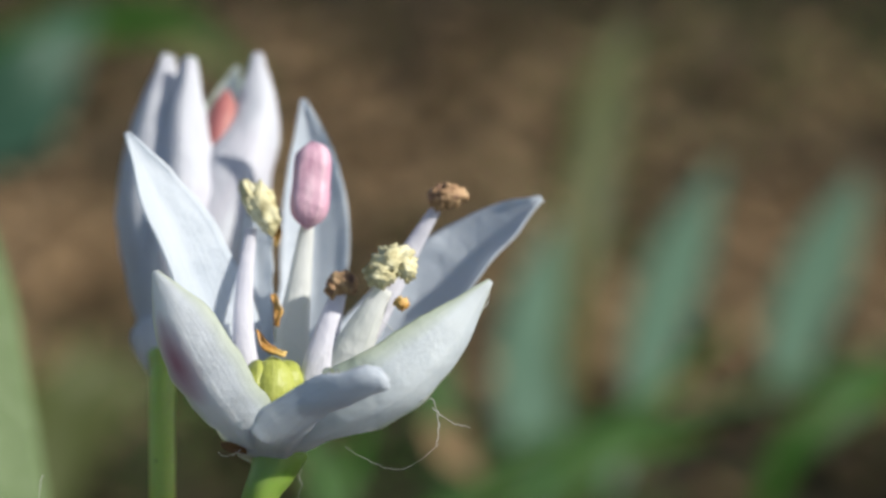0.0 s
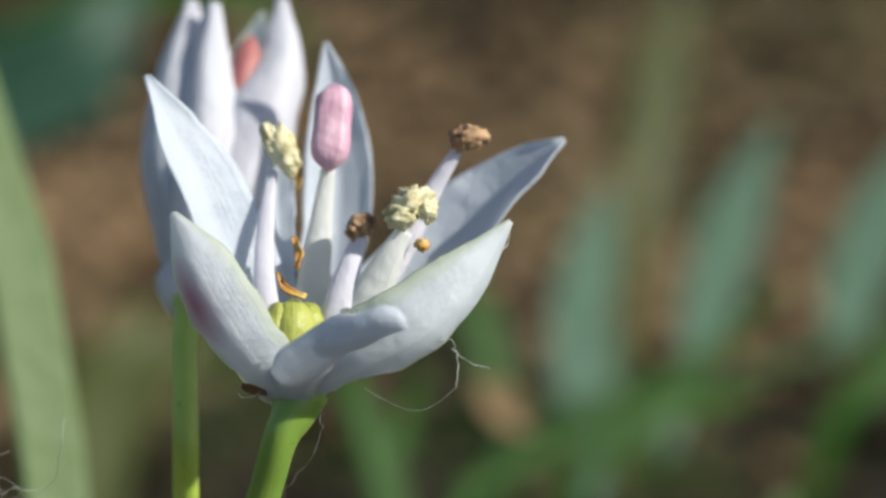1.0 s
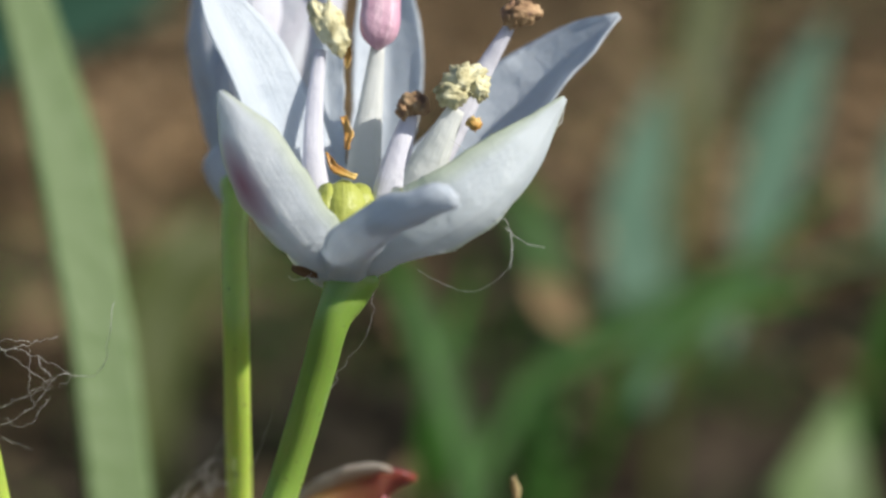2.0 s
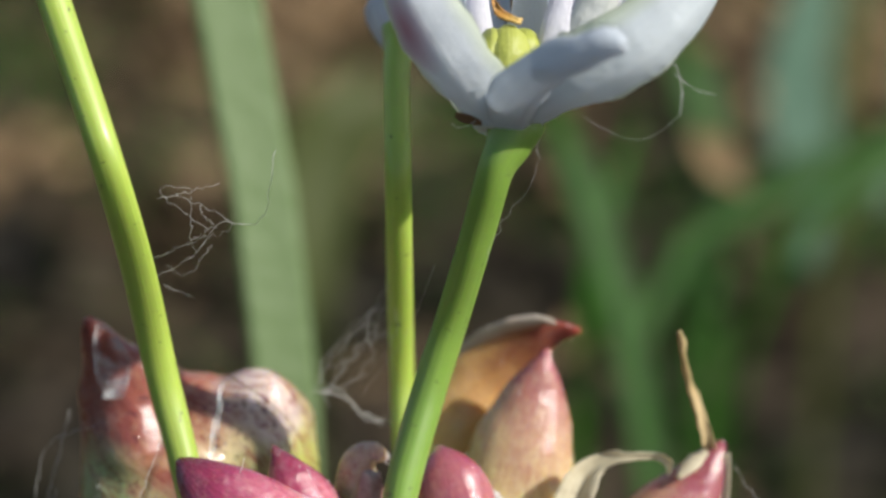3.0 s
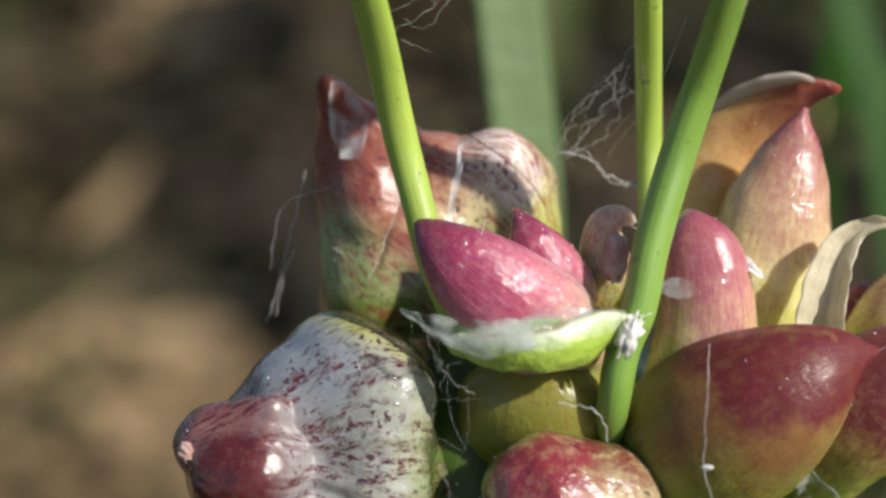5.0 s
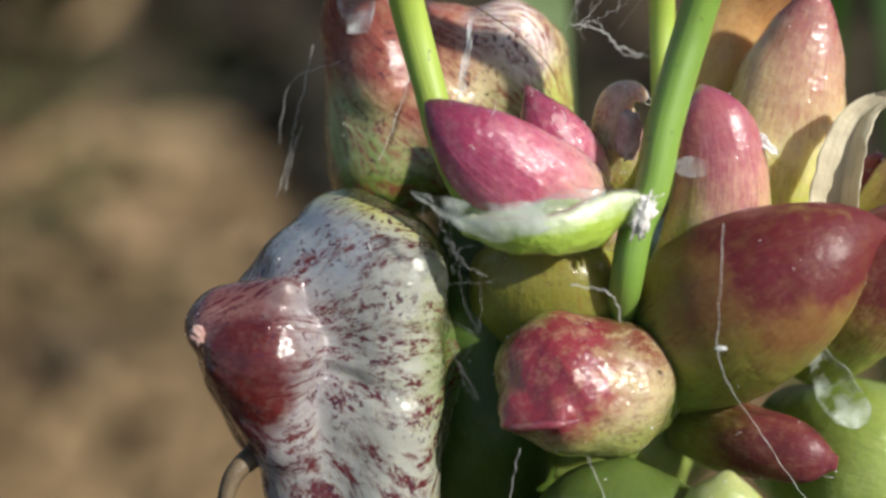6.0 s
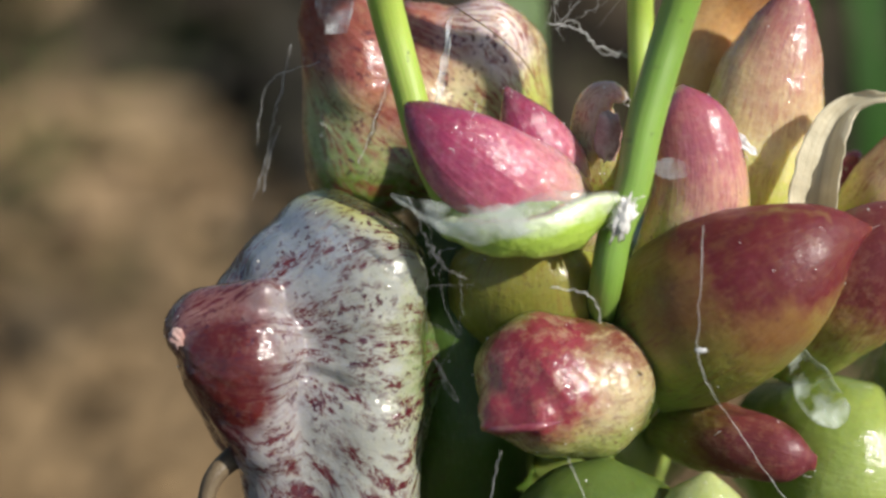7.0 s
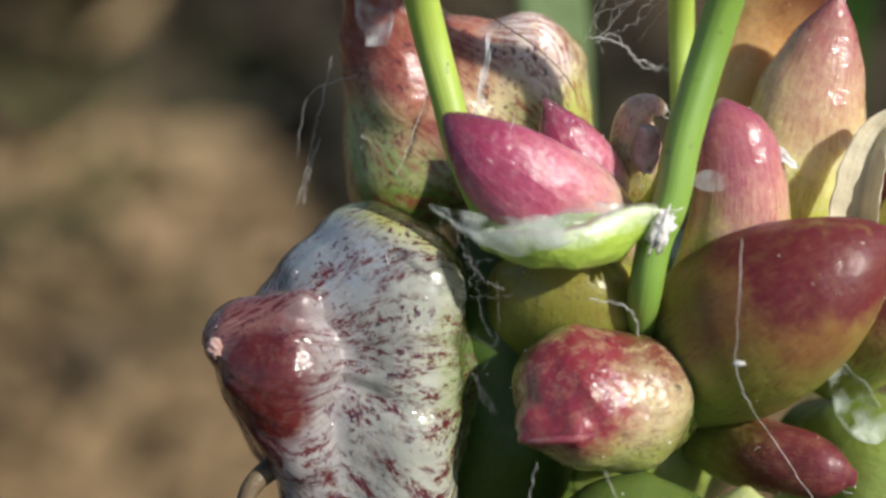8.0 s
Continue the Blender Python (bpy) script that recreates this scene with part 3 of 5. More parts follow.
def rings(axis, radii, n, m, ref=(0, -1, 0), flat=1.0, lobes=0, lobe=0.0, rough=0.0, grain=0.6, seed=0.0):
    """A closed body round a curved axis: an ellipse at each step, with lobes along it and an uneven skin."""
    rows = smooth_path([(*a, r) for a, r in zip(axis, radii)], n)
    pts, rad = rows[:, :3], np.maximum(rows[:, 3], 2e-5)
    verts, uvs, faces = [], [], []
    ref = np.array(ref, float)
    for i in range(n + 1):
        tan = unit(pts[min(i + 1, n)] - pts[max(i - 1, 0)])
        e2 = ref - tan * (ref @ tan)
        if np.linalg.norm(e2) < 0.25:
            e2 = np.array((0, 0, 1.0)) - tan * tan[2]
        e2 = unit(e2)
        e1 = np.cross(tan, e2)
        for j in range(m + 1):
            a = 2 * math.pi * j / m
            r = rad[i] * (1 + lobe * math.cos(lobes * a))
            d = -e2 * math.cos(a) * flat + e1 * math.sin(a)
            v = pts[i] + d * r
            if rough and 0 < i < n:
                k = noise.noise(Vector(v) * grain + Vector((seed, seed * 2, 0))) + 0.4 * noise.noise(Vector(v) * grain * 3.1 + Vector((0, seed, 3)))
                v = v + d * rough * k
            verts.append(v)
            uvs.append((j / m, i / n))
    for i in range(n):
        for j in range(m):
            a = i * (m + 1) + j
            faces.append((a, a + m + 1, a + m + 2, a + 1))
    for i, flip in ((0, True), (n, False)):
        c = len(verts)
        verts.append(pts[i])
        uvs.append((0.5, i / n))
        for j in range(m):
            a = i * (m + 1) + j
            faces.append((c, a, a + 1) if flip else (c, a + 1, a))
    return verts, faces, uvs


def grown(centre, pole, lumps, blend=0.4, n=90, m=120, rough=0.06, grain=0.8, seed=0.0, ribs=0.0, rib_count=4.0):
    """A body whose rounded lumps have grown into one another. lumps: a line's two ends and the radius at each, in mm.
    The uv runs round the pole and from the base (0) to the pole's end (1)."""
    c, pole = np.array(centre, float), unit(np.array(pole, float))
    e1 = unit(np.cross(pole, (0.0, 1.0, 0.01)))
    e2 = np.cross(pole, e1)
    polar = np.pi * (1 - np.linspace(0, 1, n + 1))
    turn = 2 * np.pi * np.arange(m + 1) / m
    pp, tt = np.meshgrid(polar, turn, indexing="ij")
    way = np.cos(pp)[..., None] * pole + np.sin(pp)[..., None] * (np.cos(tt)[..., None] * e1 + np.sin(tt)[..., None] * e2)

    def depth(p):
        total = 0.0
        for a, b, ra, rb in lumps:
            a, b = np.array(a, float), np.array(b, float)
            ab = b - a
            h = np.clip(((p - a) @ ab) / max(ab @ ab, 1e-9), 0, 1)
            d = np.linalg.norm(p - a - h[..., None] * ab, axis=-1) - (ra + (rb - ra) * h)
            total = total + np.exp(-d / blend * 4)
        return -np.log(np.maximum(total, 1e-30)) * blend / 4

    reach = np.linspace(0.2, 7.0, 240)
    radius = np.full(pp.shape, 0.2)
    for r in reach:
        radius = np.where(depth(c + way * r) < 0, r, radius)
    lo, hi = radius.copy(), radius + (reach[1] - reach[0])
    for _ in range(12):
        mid = (lo + hi) / 2
        inside = depth(c + way * mid[..., None]) < 0
        lo, hi = np.where(inside, mid, lo), np.where(inside, hi, mid)
    verts, uvs, faces = [], [], []
    for i in range(n + 1):
        for j in range(m + 1):
            v = c + way[i, j % m] * lo[i, j % m]
            k = noise.noise(Vector(v) * grain + Vector((seed, 2 * seed, 0))) + 0.4 * noise.noise(Vector(v) * grain * 3 + Vector((0, seed, 3)))
            if ribs:
                a, b = rib_count * math.cos(turn[j % m]), rib_count * math.sin(turn[j % m])
                k += ribs / rough * math.sin(math.pi * i / n) * (noise.noise(Vector((a, b, 1.2 * i / n + seed))) + 0.5 * noise.noise(Vector((2.3 * a, 2.3 * b, 2.5 * i / n))))
            verts.append(v + way[i, j % m] * rough * k)
            uvs.append((j / m, i / n))
    for i in range(n):
        for j in range(m):
            a = i * (m + 1) + j
            faces.append((a, a + 1, a + m + 2, a + m + 1))
    return verts, faces, uvs


def tube(pts, radii, n=24, m=10, **more):
    if isinstance(radii, (int, float)):
        radii = [radii] * len(pts)
    return rings(pts, radii, n, m, **more)


def sheet(spine, halves, face, cup=0.0, thick=0.06, n=22, m=10, roll=0.0, ruffle=0.0, seed=0.0, keel=0.0, twist=0.0):
    """A thin leaf-like body along a spine. face: the way its inner side looks; cup lifts its edges that way."""
    rows = smooth_path([(*a, h) for a, h in zip(spine, halves)], n)
    pts, half = rows[:, :3], np.maximum(rows[:, 3], 1e-5)
    face = np.array(face, float)
    top, uvs = [], []
    norms = []
    for i in range(n + 1):
        tan = unit(pts[min(i + 1, n)] - pts[max(i - 1, 0)])
        nor = unit(face - tan * (face @ tan))
        side = np.cross(tan, nor)
        if twist:
            a = twist * i / n
            nor, side = nor * math.cos(a) + side * math.sin(a), side * math.cos(a) - nor * math.sin(a)
        for j in range(m + 1):
            w = 2 * j / m - 1
            lift = cup * half[i] * w * w + roll * half[i] * max(0.0, abs(w) - 0.6) ** 2 * 4 - keel * half[i] * (1 - abs(w)) ** 2
            v = pts[i] + side * half[i] * w * (1 - 0.25 * abs(cup) * w * w) + nor * lift
            if ruffle:
                v = v + nor * ruffle * (abs(w) + 0.3) * noise.noise(Vector((i * 0.35 + seed, w * 1.4, seed * 3))) + side * ruffle * 0.5 * w * noise.noise(Vector((i * 0.45, seed, w)))
            top.append(v)
            norms.append(nor)
            uvs.append((j / m, i / n))
    count = len(top)
    low = [v - q * thick for v, q in zip(top, norms)]
    faces = []
    for i in range(n):
        for j in range(m):
            a = i * (m + 1) + j
            faces.append((a, a + m + 1, a + m + 2, a + 1))
            faces.append((count + a, count + a + 1, count + a + m + 2, count + a + m + 1))
    rim = [j for j in range(m + 1)] + [i * (m + 1) + m for i in range(1, n + 1)] + [n * (m + 1) + j for j in range(m - 1, -1, -1)] + [i * (m + 1) for i in range(n - 1, 0, -1)]
    for a, b in zip(rim, rim[1:] + rim[:1]):
        faces.append((a, b, count + b, count + a))
    return top + low, faces, uvs + uvs


def blob(centre, size, amp=0.2, grain=3.0, seed=0.0, ways=((1, 0, 0), (0, 1, 0), (0, 0, 1)), n=18, m=24):
    """A lumpy rounded body."""
    ways = [unit(np.array(w, float)) for w in ways]
    verts, uvs, faces = [], [], []
    for i in range(n + 1):
        p = math.pi * i / n
        for j in range(m + 1):
            a = 2 * math.pi * (j % m) / m
            d = np.array((math.sin(p) * math.cos(a), math.sin(p) * math.sin(a), math.cos(p)))
            q = Vector(d) * grain + Vector((seed, seed * 1.7, 0))
            k = 1 + amp * (noise.noise(q) + 0.6 * noise.noise(q * 2.3))
            verts.append(np.array(centre) + sum(w * s * c * k for w, s, c in zip(ways, size, d)))
            uvs.append((j / m, i / n))
    for i in range(n):
        for j in range(m):
            a = i * (m + 1) + j
            faces.append((a, a + m + 1, a + m + 2, a + 1))
    return verts, faces, uvs


def joined(shapes):
    V, F, U = [], [], []
    for v, f, u in shapes:
        k = len(V)
        V += list(v)
        U += list(u)
        F += [tuple(i + k for i in q) for q in f]
    return V, F, U


# ---- ground ----
def build_ground():
    n, verts, faces = 60, [], []
    xs = [math.copysign(abs(s) ** 3 * 300 + abs(s) * 1.2, s) for s in np.linspace(-1, 1, n + 1)]
    for y in xs:
        for x in xs:
            d = math.hypot(x, y - 0.6)
            z = 0.012 * noise.noise(Vector((x * 3, y * 3, 0))) + 0.006 * noise.noise(Vector((x * 9, y * 9, 2)))
            verts.append((x, y + 0.6, z - 0.012 if d < 30 else -0.012))
    for i in range(n):
        for j in range(n):
            a = i * (n + 1) + j
            faces.append((a, a + 1, a + n + 2, a + n + 1))
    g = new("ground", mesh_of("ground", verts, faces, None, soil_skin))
    tagged(g, "dark brown soil strewn with dead leaves", "ground", kind="structure")


def scatter(name, count, patch, maker, mat, label, category, seed):
    """Many small pieces in a patch that thins out from its middle: centre x, y and spread x, y."""
    rng = np.random.default_rng(seed)
    V, F = [], []
    cx, cy, sx, sy = patch
    for _ in range(count):
        x, y = rng.normal(cx, sx), rng.normal(cy, sy)
        v, f = maker(rng, x, y)
        k = len(V)
        V += v
        F += [tuple(i + k for i in q) for q in f]
    ob = new(name, mesh_of(name, V, F, None, mat))
    tagged(ob, label, category, kind="stuff")


def dead_leaf(rng, x, y, size=1.0, tilt=20, heap=0.0):
    ln, wd = rng.uniform(0.018, 0.05) * size, rng.uniform(0.008, 0.022) * size
    curl, lift = rng.uniform(-0.012, 0.016) * size, rng.uniform(0.002, 0.016) + heap
    m = pose(x, y, lift, rng.uniform(-tilt, tilt), rng.uniform(-tilt, tilt), rng.uniform(0, 360))
    prof, v, f = (0.12, 0.75, 1.0, 0.7, 0.06), [], []
    for i, h in enumerate(prof):
        s = i / 4 - 0.5
        for w in (-1, 0, 1):
            v.append(tuple(m @ Vector((s * ln * 2, w * h * wd, curl * (s * s * 3 + abs(w) * 0.6)))))
    for i in range(4):
        for j in range(2):
            a = i * 3 + j
            f.append((a, a + 1, a + 4, a + 3))
    return v, f


def grass_tuft(rng, x, y):
    v, f = [], []
    for _ in range(rng.integers(3, 7)):
        a, h, w = rng.uniform(0, 6.28), rng.uniform(0.012, 0.05), rng.uniform(0.0008, 0.002)
        bx, by, out = x + rng.normal(0, 0.008), y + rng.normal(0, 0.008), rng.uniform(0.2, 1.1)
        k = len(v)
        for i in range(4):
            s = i / 3
            cx, cy, cz = bx + math.cos(a) * out * h * s * s, by + math.sin(a) * out * h * s * s, h * s * (1 - 0.3 * s) - 0.008
            ww = w * (1 - s * 0.9)
            v += [(cx - math.sin(a) * ww, cy + math.cos(a) * ww, cz), (cx + math.sin(a) * ww, cy - math.cos(a) * ww, cz)]
        f += [(k + 2 * i, k + 2 * i + 1, k + 2 * i + 3, k + 2 * i + 2) for i in range(3)]
    return v, f


build_ground()
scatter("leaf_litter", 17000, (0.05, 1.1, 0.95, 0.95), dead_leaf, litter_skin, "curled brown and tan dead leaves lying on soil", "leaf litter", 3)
scatter("leaf_litter", 5000, (-0.17, 0.27, 0.16, 0.055), lambda r, x, y: dead_leaf(r, x, y, 0.36, 10, 0.012), pale_litter_skin, "drift of paler ochre dead leaves near the plant", "leaf litter", 8)
scatter("leaf_litter", 5500, (0.28, 1.50, 0.40, 0.38), lambda r, x, y: dead_leaf(r, x, y, 0.6, 12, 0.003), rust_litter_skin, "rusty dead leaves lying farther off", "leaf litter", 12)


def drifts_of(name, places, maker, mat, label, category, seed):
    """Loose drifts of small pieces. places: x, y, spread x, spread y and how many."""
    rng = np.random.default_rng(seed)
    V, F = [], []
    for cx, cy, sx, sy, count in places:
        for _ in range(count):
            v, f = maker(rng, rng.normal(cx, sx), rng.normal(cy, sy))
            k = len(V)
            V += v
            F += [tuple(i + k for i in q) for q in f]
    ob = new(name, mesh_of(name, V, F, None, mat))
    tagged(ob, label, category, kind="stuff")


drifts_of("leaf_litter", [(-0.09, 1.13, 0.045, 0.10, 1100), (0.10, 1.50, 0.05, 0.16, 700), (0.34, 1.14, 0.035, 0.09, 1000), (0.20, 0.97, 0.035, 0.05, 450), (-0.10, 1.03, 0.03, 0.06, 350), (0.18, 1.01, 0.03, 0.06, 350), (-0.225, 0.81, 0.02, 0.03, 130), (-0.18, 0.462, 0.02, 0.012, 30), (-0.14, 0.425, 0.012, 0.012, 70)],
          lambda r, x, y: dead_leaf(r, x, y, 0.5, 12, 0.006), rust_litter_skin, "drifts of rusty tan dead leaves on dark soil", "leaf litter", 31)
drifts_of("low_grass", [(-0.055, 0.85, 0.035, 0.05, 600), (-0.15, 1.72, 0.05, 0.12, 350), (0.15, 0.85, 0.035, 0.05, 300), (0.11, 0.765, 0.035, 0.03, 300), (0.36, 1.60, 0.05, 0.12, 450), (0.26, 1.27, 0.035, 0.07, 350), (0.31, 0.92, 0.03, 0.04, 260), (-0.25, 1.03, 0.03, 0.06, 350), (-0.065, 0.86, 0.025, 0.05, 200), (0.14, 0.76, 0.025, 0.03, 160), (-0.20, 0.46, 0.012, 0.03, 50), (-0.15, 0.39, 0.012, 0.03, 50)],
          grass_tuft, lush_skin, "scattered green grass tufts among the litter", "grass", 33)
scatter("low_grass", 8000, (0.05, 1.2, 0.95, 0.85), grass_tuft, moss_skin, "short sparse green grass among dead leaves", "grass", 5)
scatter("low_grass", 4000, (0.0, 2.4, 1.1, 0.6), grass_tuft, moss_skin, "thicker short grass farther off", "grass", 6)
scatter("low_grass", 2200, (-0.16, 0.95, 0.13, 0.12), grass_tuft, lush_skin, "green grass patch behind the plant", "grass", 14)
scatter("low_grass", 2600, (0.26, 1.25, 0.18, 0.32), grass_tuft, lush_skin, "green grass patch behind the weed", "grass", 15)
scatter("low_grass", 3600, (0.55, 1.85, 0.22, 0.28), grass_tuft, lush_skin, "far patch of green grass", "grass", 16)
scatter("low_grass", 260, (-0.20, 0.42, 0.04, 0.05), grass_tuft, moss_skin, "small patch of short green grass near the plant", "grass", 9)


# ---- the wild garlic plant ----
SKINS = []      # surfaces on which dust settles


def build_plant():
    base = ROOT
    plant = thing("wild_garlic", base, "wild garlic head of wine-red bulbils with white flowers on thin stalks", "wild garlic")
    inv = PLATE.inverted()
    foot = [c / MM for c in inv @ Vector((0.012, 0.075, -0.01))]
    mid = [c / MM for c in inv @ Vector((0.010, 0.055, 0.14))]
    heart = (-2.50, 3.50, -7.80)
    low = (heart[0] + 0.3, heart[1] + 4.5, heart[2] - 9)
    part("scape", tube([foot, mid, low, heart], [1.6, 1.35, 1.3, 1.9], 40, 16), stalk_dark, plant, "smooth round green main stalk")
    part("receptacle", blob(heart, (3.3, 3.0, 3.6), 0.12, 2.0, 3), skin_green, plant, "green fleshy core of the head")

    def bulbil(label, axis, radii, skin, **more):
        more = {"flat": 0.85, "rough": 0.12, "grain": 0.5, "lobes": 3, "lobe": 0.02, "seed": len(plant.children) * 1.3, **more}
        n, m = more.pop("fine", (34, 36))
        shape = rings(axis, radii, n, m, **more)
        SKINS.append(shape[0])
        return part("bulbil", shape, skin, plant, label)

    def lumpy(label, skin, *args, **more):
        shape = grown(*args, seed=len(plant.children) * 1.3, **more)
        SKINS.append(shape[0])
        return part("bulbil", shape, skin, plant, label)

    # the broad old one at the back
    b = lumpy("broad old bulbil, red-brown and papery cream above, green below", skin_back, (-5.0, 1.5, -2.2), (-0.75, -0.1, 0.66), [
        ((-6.2, 1.35, -3.3), (-6.35, 1.05, -0.75), 1.22, 1.08), ((-6.65, 0.75, -0.3), (-7.05, 0.50, 0.58), 0.72, 0.24), ((-7.05, 0.55, 0.4), (-7.22, 0.45, 0.86), 0.3, 0.05),
        ((-6.35, 0.55, -0.55), (-6.15, 0.35, -1.8), 0.55, 0.5),
        ((-5.05, 1.5, -2.9), (-5.00, 1.25, -1.35), 1.35, 1.15), ((-3.95, 1.7, -3.1), (-3.85, 1.25, -0.98), 1.2, 0.92), ((-3.3, 1.6, -1.1), (-3.35, 1.6, -2.6), 0.55, 0.75),
        ((-5.0, 2.2, -3.2), (-4.4, 4.0, -6.0), 1.2, 0.8)], blend=0.55, n=96, m=120, rough=0.06, ribs=0.10, rib_count=1.8)
    part("beak", sheet([(-6.55, -0.22, -0.75), (-6.62, -0.12, -0.1), (-6.92, 0.12, 0.74)], [0.24, 0.42, 0.10], (0.2, -1, 0.2), 0.5, 0.03, 12, 8, ruffle=0.10, seed=2), membrane, b, "dry greyish-white papery beak")
    part("dry_edge", tube([(-4.62, 0.05, -0.05), (-4.2, 0.0, -0.32), (-3.6, -0.02, -0.72), (-3.05, 0.2, -1.25), (-2.8, 0.5, -1.7)], [0.006, 0.012, 0.014, 0.012, 0.006], 24, 6), dry_brown, b, "thin dark edge of papery skin")
    part("dry_skin", sheet([(-4.59, -0.90, -2.10), (-4.44, -0.90, -1.45), (-4.37, -0.70, -0.68), (-4.35, -0.40, -0.35)], [0.05, 0.08, 0.06, 0.02], (-0.2, -1, 0.1), 0.5, 0.02, 16, 6, ruffle=0.10, seed=5), membrane, b, "loose strip of white dry skin")

    # hood and tall one
    b = bulbil("orange-tan hooded bulbil with a wine-red tip", [(-0.04, 2.60, -4.49), (0.02, 2.60, -2.62), (0.26, 2.70, -1.22), (0.91, 2.70, -0.16), (1.85, 2.40, 0.58), (2.38, 2.30, 0.75), (2.78, 2.20, 0.74)], [0.68, 1.02, 1.05, 0.86, 0.41, 0.19, 0.05], skin_hood)
    part("ridge", sheet([(-0.10, 2.20, -0.29), (0.28, 2.30, 0.35), (0.99, 2.20, 0.83), (1.97, 2.00, 1.01), (2.26, 2.00, 0.87)], [0.05, 0.18, 0.22, 0.14, 0.03], (-0.1, -0.75, 0.65), -0.6, 0.08, 24, 8, ruffle=0.06), ridge_skin, b, "pale silvery ridge of dry skin")
    bulbil("tall pointed bulbil, tan with a red tip", [(1.02, 2.20, -5.62), (1.21, 1.50, -3.96), (1.43, 1.20, -2.59), (1.65, 1.00, -1.35), (1.92, 1.00, -0.34), (2.07, 1.10, 0.32)], [0.68, 1.15, 1.18, 0.96, 0.52, 0.06], skin_tan)

    # right side
    b = bulbil("slanting bulbil, wine red with a tan side", [(3.09, 2.00, -5.36), (3.75, 1.20, -4.05), (4.41, 0.90, -3.14), (5.02, 0.80, -2.36), (5.38, 0.80, -1.81), (5.59, 0.80, -1.53)], [0.57, 0.91, 0.86, 0.59, 0.32, 0.06], skin_slant)
    part("straw_tip", sheet([(5.30, 0.60, -1.69), (5.12, 0.60, -1.03), (4.95, 0.70, -0.47), (4.82, 0.70, 0.09), (4.72, 0.70, 0.69)], [0.15, 0.11, 0.10, 0.09, 0.03], (-0.4, -1, 0), 0.5, 0.08, 26, 6, twist=2.6, ruffle=0.05), straw_skin, b, "dry straw-coloured twisted awn")
    part("side_scale", sheet([(5.39, 0.40, -3.29), (5.54, 0.50, -2.58), (5.64, 0.60, -1.75)], [0.14, 0.14, 0.06], (-0.5, -1, 0), 0.3, 0.04, 12, 6), bract_cream, b, "narrow cream dry scale")
    part("window_scale", sheet([(4.59, 0.10, -2.24), (4.91, 0.25, -1.91), (5.21, 0.35, -1.71)], [0.07, 0.19, 0.06], (-0.5, -0.8, 0.4), -0.3, 0.03, 10, 8), bract_cream, b, "small pale scale")
    lumpy("yellow-green glossy wedge-shaped bulbil with brown corners", skin_shiny, (5.9, 0.9, -5.1), (0.5, -0.4, 0.77), [
        ((5.60, 1.00, -5.8), (6.00, 0.70, -4.95), 1.35, 1.05), ((5.45, 0.70, -4.3), (5.06, 0.40, -3.12), 0.62, 0.07),
        ((6.40, 0.55, -4.6), (7.50, 0.35, -3.63), 0.75, 0.06), ((7.1, 0.5, -4.2), (7.0, 0.6, -5.4), 0.30, 0.45),
        ((5.50, 1.20, -6.0), (4.50, 3.00, -8.0), 1.2, 1.0)], blend=0.26, n=80, m=100, rough=0.06, grain=1.2)
    bulbil("small dark red bulbil half hidden", [(2.76, 3.00, -4.51), (3.05, 2.50, -3.55), (3.39, 2.20, -3.08)], [0.23, 0.34, 0.06], skin_red)
    b = bulbil("brownish-red bulbil with a split dark end", [(1.97, 1.50, -6.98), (2.92, 0.20, -5.49), (3.74, -0.40, -4.67), (4.47, -0.60, -4.44), (4.99, -0.70, -4.53)], [0.80, 1.31, 1.02, 0.62, 0.23], skin_dark)
    part("split_husk", tube([(4.28, -1.00, -5.23), (4.30, -1.35, -4.70), (4.49, -1.35, -4.22), (4.81, -1.20, -4.18), (5.01, -1.00, -4.61), (4.97, -0.90, -5.15)], [0.07, 0.08, 0.07, 0.07, 0.06, 0.05], 24, 8), bract_cream, b, "greyish dry rim of a split husk")
    part("husk_mouth", blob((4.64, -0.92, -4.80), (0.30, 0.22, 0.52), 0.15, 1.6, 8), dry_brown, b, "dark brown hollow of the split husk")
    part("cream_bract", sheet([(2.34, -0.40, -4.28), (2.42, -0.40, -3.42), (2.62, -0.30, -2.55), (2.97, -0.20, -2.01), (3.55, -0.30, -1.83), (4.13, -0.40, -1.82), (4.36, -0.50, -1.93), (4.38, -0.50, -2.18)], [0.52, 0.50, 0.41, 0.25, 0.11, 0.09, 0.10, 0.03], (-0.25, -1, 0.25), 0.45, 0.06, 34, 12, ruffle=0.10, keel=0.25), bract_cream, plant, "dry cream bract curling over at its tip")

    # front middle
    bulbil("blunt glossy pink bulbil, green below", [(0.00, 1.50, -7.20), (0.10, 0.30, -5.60), (0.18, -0.30, -4.60), (0.29, -0.60, -3.63), (0.25, -0.80, -2.76), (0.06, -0.90, -2.11), (-0.12, -0.80, -1.63)], [1.2, 1.25, 1.05, 0.92, 0.84, 0.61, 0.07], skin_blunt, rough=0.1)
    b = bulbil("small tan bulbil with a curled brown mouth", [(-1.55, 0.50, -4.13), (-1.65, -0.40, -2.99), (-1.70, -0.60, -2.33), (-1.58, -0.70, -1.89), (-1.32, -0.80, -1.76), (-1.09, -0.90, -1.89)], [0.34, 0.50, 0.43, 0.30, 0.18, 0.07], skin_paper)
    part("mouth", blob((-1.40, -1.10, -2.53), (0.24, 0.12, 0.45), 0.3, 2.2, 4), nub_skin, b, "brownish wrinkled mouth")
